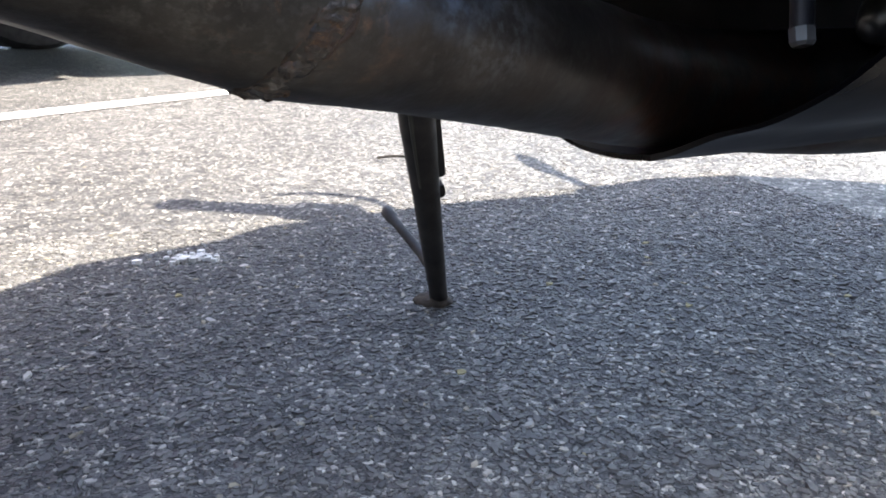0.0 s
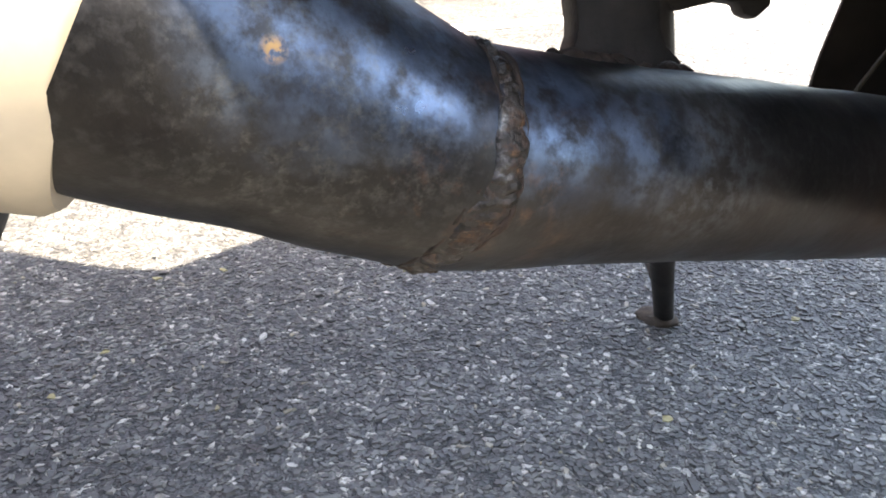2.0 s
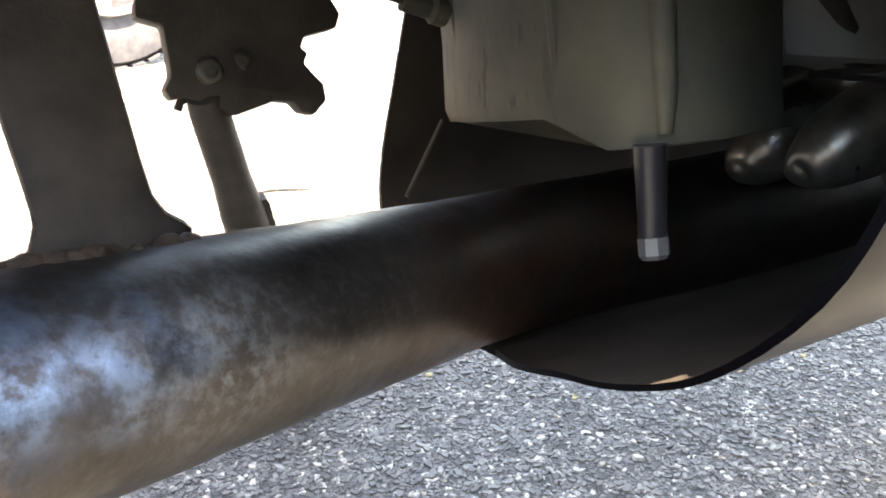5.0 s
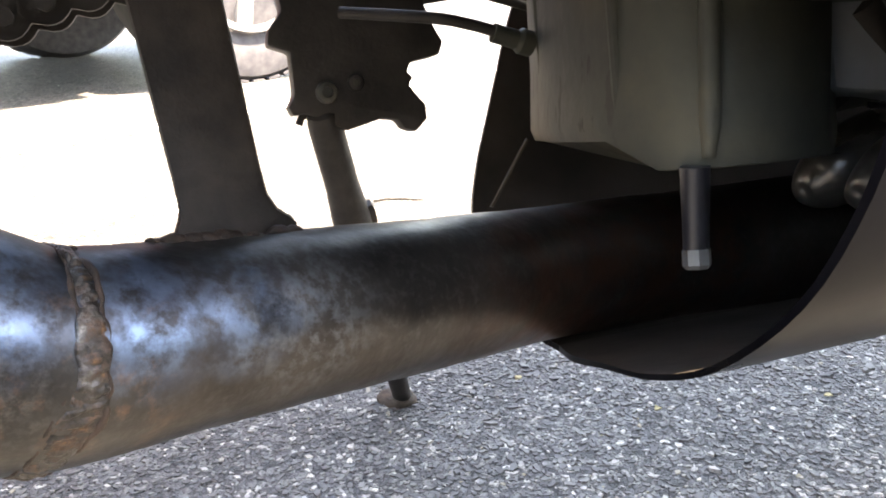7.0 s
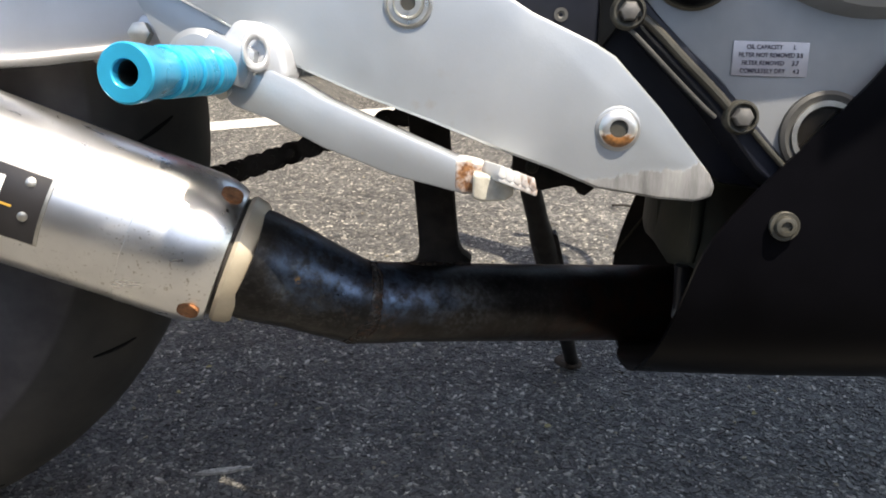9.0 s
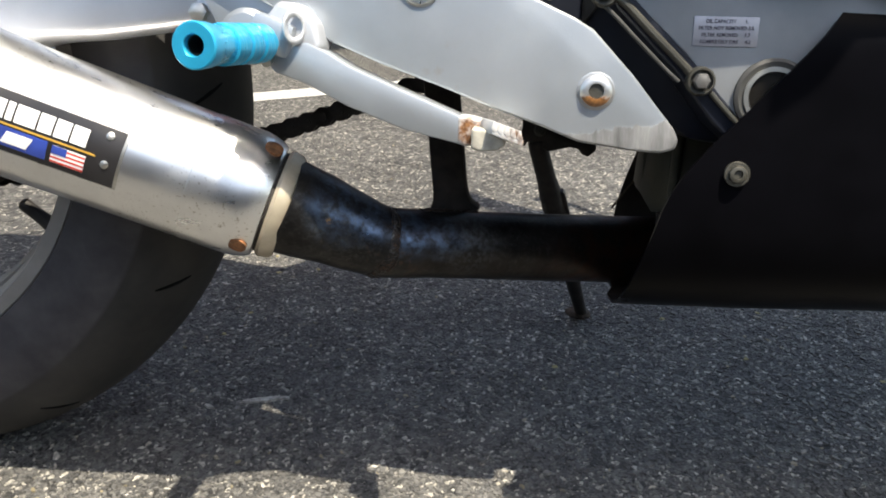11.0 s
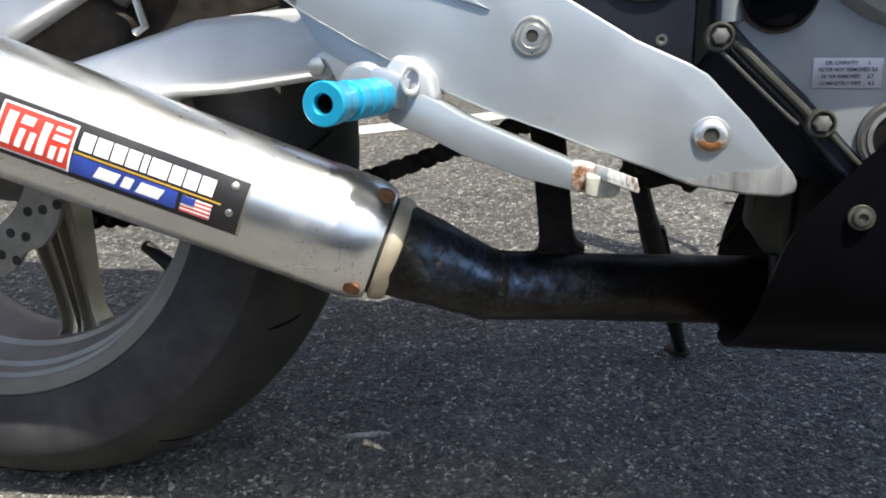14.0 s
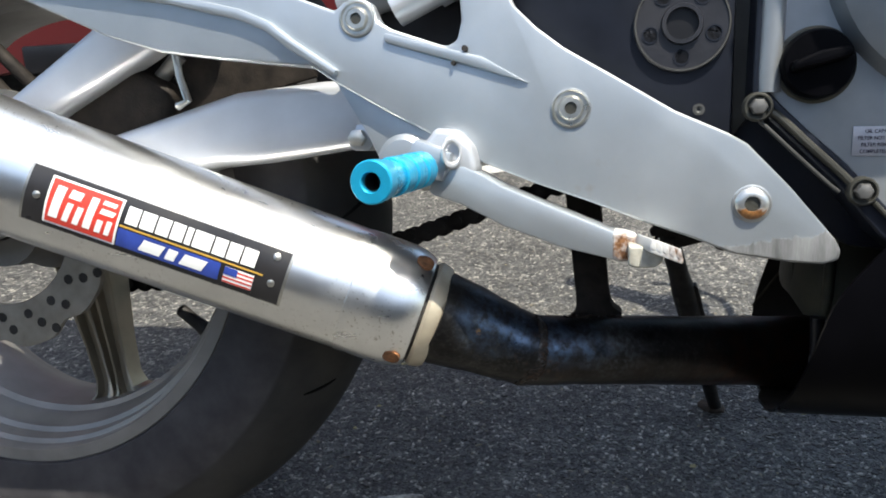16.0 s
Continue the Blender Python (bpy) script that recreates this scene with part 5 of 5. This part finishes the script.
    def hull(name, rows, material):
        secs = []
        for x, w, hw, hh in rows:
            secs.append([(x, hw * math.copysign(abs(math.cos(t)) ** 0.7, math.cos(t)), w + hh * math.copysign(abs(math.sin(t)) ** 0.7, math.sin(t))) for t in [2 * math.pi * k / 24 for k in range(24)]])
        return part(name, loft(secs), material, bike, "", 60)

    hull("fuel_tank", [(0.63, 0.74, 0.045, 0.04), (0.70, 0.76, 0.09, 0.08), (0.78, 0.775, 0.15, 0.11), (0.92, 0.79, 0.165, 0.13), (1.04, 0.79, 0.15, 0.12), (1.14, 0.78, 0.10, 0.09)], ALLOY)
    hull("seat", [(0.20, 0.83, 0.09, 0.04), (0.34, 0.79, 0.105, 0.045), (0.46, 0.75, 0.10, 0.045), (0.58, 0.735, 0.06, 0.045), (0.68, 0.74, 0.045, 0.04)], BLACK)
    hull("tail", [(-0.24, 0.86, 0.04, 0.02), (-0.12, 0.84, 0.09, 0.05), (0.06, 0.80, 0.115, 0.07), (0.26, 0.74, 0.11, 0.06), (0.48, 0.70, 0.07, 0.04)], ALLOY)
    hull("under_tray", [(-0.05, 0.72, 0.07, 0.03), (0.15, 0.68, 0.095, 0.07), (0.35, 0.655, 0.10, 0.085), (0.55, 0.64, 0.085, 0.08), (0.80, 0.63, 0.09, 0.08)], BLACK)
    hull("frame_spar", [(0.56, 0.56, 0.10, 0.05), (0.72, 0.62, 0.13, 0.07), (0.95, 0.68, 0.145, 0.08), (1.20, 0.76, 0.12, 0.07), (1.34, 0.80, 0.06, 0.06)], ALLOY)
    hull("nose_fairing", [(1.38, 0.86, 0.19, 0.12), (1.50, 0.85, 0.215, 0.12), (1.62, 0.83, 0.19, 0.10), (1.72, 0.81, 0.12, 0.075), (1.79, 0.80, 0.04, 0.03)], ALLOY)
    hull("radiator", [(1.17, 0.48, 0.16, 0.15), (1.21, 0.49, 0.16, 0.15)], BLACKMETAL)
    hb = part("handlebar", tube([(*p, 0.011) for p in curve_pts([(1.07, -0.36, 0.80), (1.14, -0.235, 0.825), (1.17, 0.0, 0.84), (1.06, 0.222, 0.825), (0.90, 0.33, 0.80)], 5)], 14), BLACKMETAL, bike)
    for s in (-1, 1):
        k = 0.17 if s < 0 else 0.0
        part("grip", tube([(1.04 + 0.6 * k, 0.235 * s, 0.82, 0.040), (0.99 + 0.7 * k, 0.27 * s, 0.815, 0.038), (0.975 + 0.72 * k, 0.278 * s, 0.814, 0.024), (0.865 + k, 0.36 * s, 0.797, 0.021), (0.858 + k, 0.365 * s, 0.796, 0.026), (0.840 + k, 0.376 * s, 0.795, 0.024)], 16), BLACK, hb)
        part("lever", tube([(q[0] + k, q[1], q[2], 0.0065) for q in curve_pts([(1.10, 0.215 * s, 0.825), (1.085, 0.285 * s, 0.82), (1.03, 0.345 * s, 0.81), (0.985, 0.365 * s, 0.805), (0.975, 0.358 * s, 0.803)], 5)], 10), STEEL, hb)
        part("mirror", loft([[(1.44 + 0.03 * math.cos(t), (0.28 + 0.07 * math.sin(t) + dx) * s, 1.05 + 0.035 * math.cos(t)) for t in [2 * math.pi * k / 14 for k in range(14)]] for dx in (0, 0.02)]), BLACK, hb)
        part("mirror_stem", tube([(1.42, 0.10 * s, 0.98, 0.009), (1.44, 0.25 * s, 1.045, 0.008)], 10), BLACK, hb)
    # front fork
    for s in (-1, 1):
        part("fork_leg", tube([(1.56, 0.10 * s, 0.30, 0.026), (1.44, 0.10 * s, 0.58, 0.026), (1.43, 0.10 * s, 0.58, 0.021), (1.30, 0.10 * s, 0.88, 0.021)], 20), ALLOY, bike)


build_ground()
build_line()
build_wall()
build_rear_wheel(0.178, 0.3165, "rear_wheel")
build_swingarm()
build_chain()
build_exhaust()
build_foot_controls()
build_side_stand()
build_engine()
build_fairing()
fw = build_rear_wheel(0.178, 0.3165, "front_wheel")
fw.location.x = 1.40


# ---------------------------------------------------------------- parked car and litter
def build_car():
    """A dark red off-roader in the next bay, parked along the painted line."""
    car = new("parked_car")
    car.matrix_world = pose(0.90, 2.46, 0, 0, 0, 26)
    tagged(car, "dark red parked car seen low over the asphalt", "car")

    def wheel(x, y, s):
        w = part("wheel", turned([(-0.12, 0.0), (-0.12, 0.12), (-0.10, 0.235), (-0.105, 0.255), (-0.128, 0.31), (-0.118, 0.375), (-0.08, 0.395), (0.08, 0.395), (0.118, 0.375), (0.128, 0.31), (0.10, 0.24), (0.1, 0)], (x, y, 0.394), (0, s, 0), 72), TYRE, car, "black rubber tyre")
        part("wheel_rim", turned([(-0.128, 0.215), (-0.131, 0.235), (-0.118, 0.240), (-0.112, 0.215)], (x, y, 0.394), (0, s, 0), 56, close=True), RIM, w)
        for k in range(40):
            t = 2 * math.pi * k / 40
            part("tread_block", box((0.045, 0.06, 0.012), (x + 0.393 * math.cos(t), y - 0.085 * s, 0.394 + 0.393 * math.sin(t)), (0, 90 - math.degrees(t), 0), 0.003), TYRE, w)
        for k in range(6):
            t = radians(60 * k + 20)
            part("rim_spoke", box((0.20, 0.03, 0.06), (x + 0.12 * math.cos(t), y - 0.112 * s, 0.394 + 0.12 * math.sin(t)), (0, -math.degrees(t), 0), 0.01), RIM, w)
    for x in (0.0, -2.75):
        for y, s in ((0.0, 1), (1.55, -1)):
            wheel(x, y, s)

    def arch(cx):
        return [(cx + 0.46 * math.cos(radians(t)), 0.394 + 0.46 * math.sin(radians(t))) for t in range(190, -11, -20)]
    prof = [(0.95, 0.45), (0.98, 0.70), (0.92, 0.95), (0.60, 1.08), (-0.3, 1.14), (-0.85, 1.70), (-2.9, 1.76), (-3.55, 1.30), (-3.65, 0.8), (-3.6, 0.45)]
    low = arch(-2.75) + [(-2.2, 0.33), (-0.55, 0.33)] + arch(0.0)
    part("body", slab(prof + low, -0.13, 1.68, 0.03), CARPAINT, car, "dark red painted body")
    part("floor_pan", box((2.0, 1.4, 0.06), (-1.37, 0.77, 0.38), bevel=0.01), BLACK, car)
    part("side_window", slab([(-0.5, 1.16), (-0.95, 1.62), (-2.85, 1.66), (-3.3, 1.25), (-3.2, 1.16)], -0.134, -0.128, 0.0), GLASSDARK, car)
    part("sill", box((1.65, 0.04, 0.08), (-1.37, -0.125, 0.36), bevel=0.01), BLACK, car)


def build_litter():
    rng = random.Random(11)
    tw = part("twig", tube([(0.926, 0.754, 0.005, 0.0018), (0.948, 0.749, 0.007, 0.0021), (0.972, 0.741, 0.006, 0.0020), (0.996, 0.730, 0.005, 0.0013)], 8), TWIG)
    tagged(tw, "thin dark dry twig lying on asphalt", "twig")
    sp = bmesh.new()
    for k in range(45):
        x, y, s = 0.629 + rng.gauss(0, 0.012), 0.381 + rng.gauss(0, 0.007), rng.uniform(0.0015, 0.0045)
        n, z = rng.randint(5, 7), 0.0032 + 0.00003 * k
        top = [sp.verts.new((x + s * rng.uniform(0.8, 1.2) * math.cos(2 * math.pi * i / n), y + 0.7 * s * math.sin(2 * math.pi * i / n), z)) for i in range(n)]
        base = [sp.verts.new((v.co.x, v.co.y, 0.0)) for v in top]
        sp.faces.new(top)
        for i in range(n):
            sp.faces.new((top[i], base[i], base[(i + 1) % n], top[(i + 1) % n]))
    tagged(part("paint_spot", sp, SPOT, smooth=0), "flaked white spot of paint on the asphalt", "paint spot", kind="stuff")
    dash = bmesh.new()
    n = 36
    top, base = [], []
    for k in range(n):                        # one thin ragged streak, a sliver of sunlight drawn in pale colour
        t = 2 * math.pi * k / n
        f, g = 0.0235 * math.cos(t) * rng.uniform(0.94, 1.04), 0.0034 * math.sin(t) * rng.uniform(0.65, 1.2)
        p = (0.4765 + 0.966 * f - 0.258 * g, -0.0244 + 0.258 * f + 0.966 * g)
        top.append(dash.verts.new((*p, 0.0027)))
        base.append(dash.verts.new((*p, 0.0)))
    dash.faces.new(top)
    for k in range(n):
        dash.faces.new((top[k], base[k], base[(k + 1) % n], top[(k + 1) % n]))
    tagged(part("sun_dash", dash, SUNSTREAK, smooth=0), "thin pale streak on the asphalt, coloured as a sliver of sun", "paint spot")
    spots = [(0.770, 0.061), (0.404, 0.145), (0.391, 0.091)]
    for k in range(14):
        x, y = spots[k] if k < 3 else (rng.uniform(0.3, 1.2), rng.uniform(0.04, 0.35))
        b = bmesh.new()
        n = 6
        a0 = rng.uniform(0, 6)
        vs = [b.verts.new((x + rng.uniform(0.002, 0.0045) * math.cos(a0 + 2 * math.pi * i / n), y + rng.uniform(0.0015, 0.0035) * math.sin(a0 + 2 * math.pi * i / n), 0.005 + rng.uniform(0, 0.002))) for i in range(n)]
        b.faces.new(vs)
        r = bmesh.ops.extrude_face_region(b, geom=b.faces[:])
        bmesh.ops.translate(b, vec=(0, 0, 0.0007), verts=[v for v in r["geom"] if isinstance(v, bmesh.types.BMVert)])
        tagged(part("leaf_flake", b, LEAF, smooth=0), "small yellowed dry leaf flake", "leaf", "leaf flakes")


def build_chips():
    """The rolled stone chips of the road surface, flat-topped and packed, joined."""
    rng = np.random.default_rng(5)
    verts, faces, total = [], [], 0

    def add(n, x0, x1, y0, y1, s0, s1):
        nonlocal total
        s = s0 + (s1 - s0) * rng.random(n) ** 1.4
        ang = np.arange(5) * 2 * math.pi / 5 + rng.uniform(-0.35, 0.35, (n, 5))
        rad = rng.uniform(0.75, 1.2, (n, 5))
        lx, ly = rad * np.cos(ang) * rng.uniform(0.9, 1.5, (n, 1)), rad * np.sin(ang) * rng.uniform(0.55, 0.9, (n, 1))
        turn = rng.uniform(0, 2 * math.pi, (n, 1))
        c, q = np.cos(turn), np.sin(turn)
        fx, fy = (lx * c - ly * q) * s[:, None], (lx * q + ly * c) * s[:, None]
        tx, ty = rng.normal(0, 0.07, (n, 1)), rng.normal(0, 0.07, (n, 1))
        h = s * rng.uniform(0.16, 0.42, n)
        px, py = rng.uniform(x0, x1, (n, 1)), rng.uniform(y0, y1, (n, 1))
        low = np.stack([px + fx, py + fy, np.full((n, 5), -0.0008)], 2)
        k = rng.uniform(0.62, 0.85, (n, 1))
        top = np.stack([px + fx * k, py + fy * k, h[:, None] + fx * tx + fy * ty], 2)
        verts.append(np.concatenate([low, top], 1).reshape(-1, 3))
        o = total + 10 * np.arange(n)
        for e in range(5):
            g = (e + 1) % 5
            faces.extend(np.stack([o + e, o + g, o + 5 + g, o + 5 + e], 1).tolist())
        faces.extend(np.stack([o + 5 + e for e in range(5)], 1).tolist())
        total += 10 * n

    add(66000, 0.05, 1.35, -0.22, 0.50, 0.0011, 0.0034)
    add(1500, 0.05, 1.35, -0.22, 0.50, 0.0034, 0.0052)
    add(9000, -0.10, 1.60, 0.45, 0.95, 0.0012, 0.0034)
    add(4000, -0.6, 2.2, 0.85, 2.2, 0.002, 0.005)
    me = bpy.data.meshes.new("road_chips")
    me.from_pydata(np.concatenate(verts).tolist(), [], faces)
    me.materials.append(STONE)
    tagged(new("road_chips", me), "grey and pale stone chips in the asphalt surface", "stone chips", kind="stuff")


build_car()
build_litter()
build_chips()
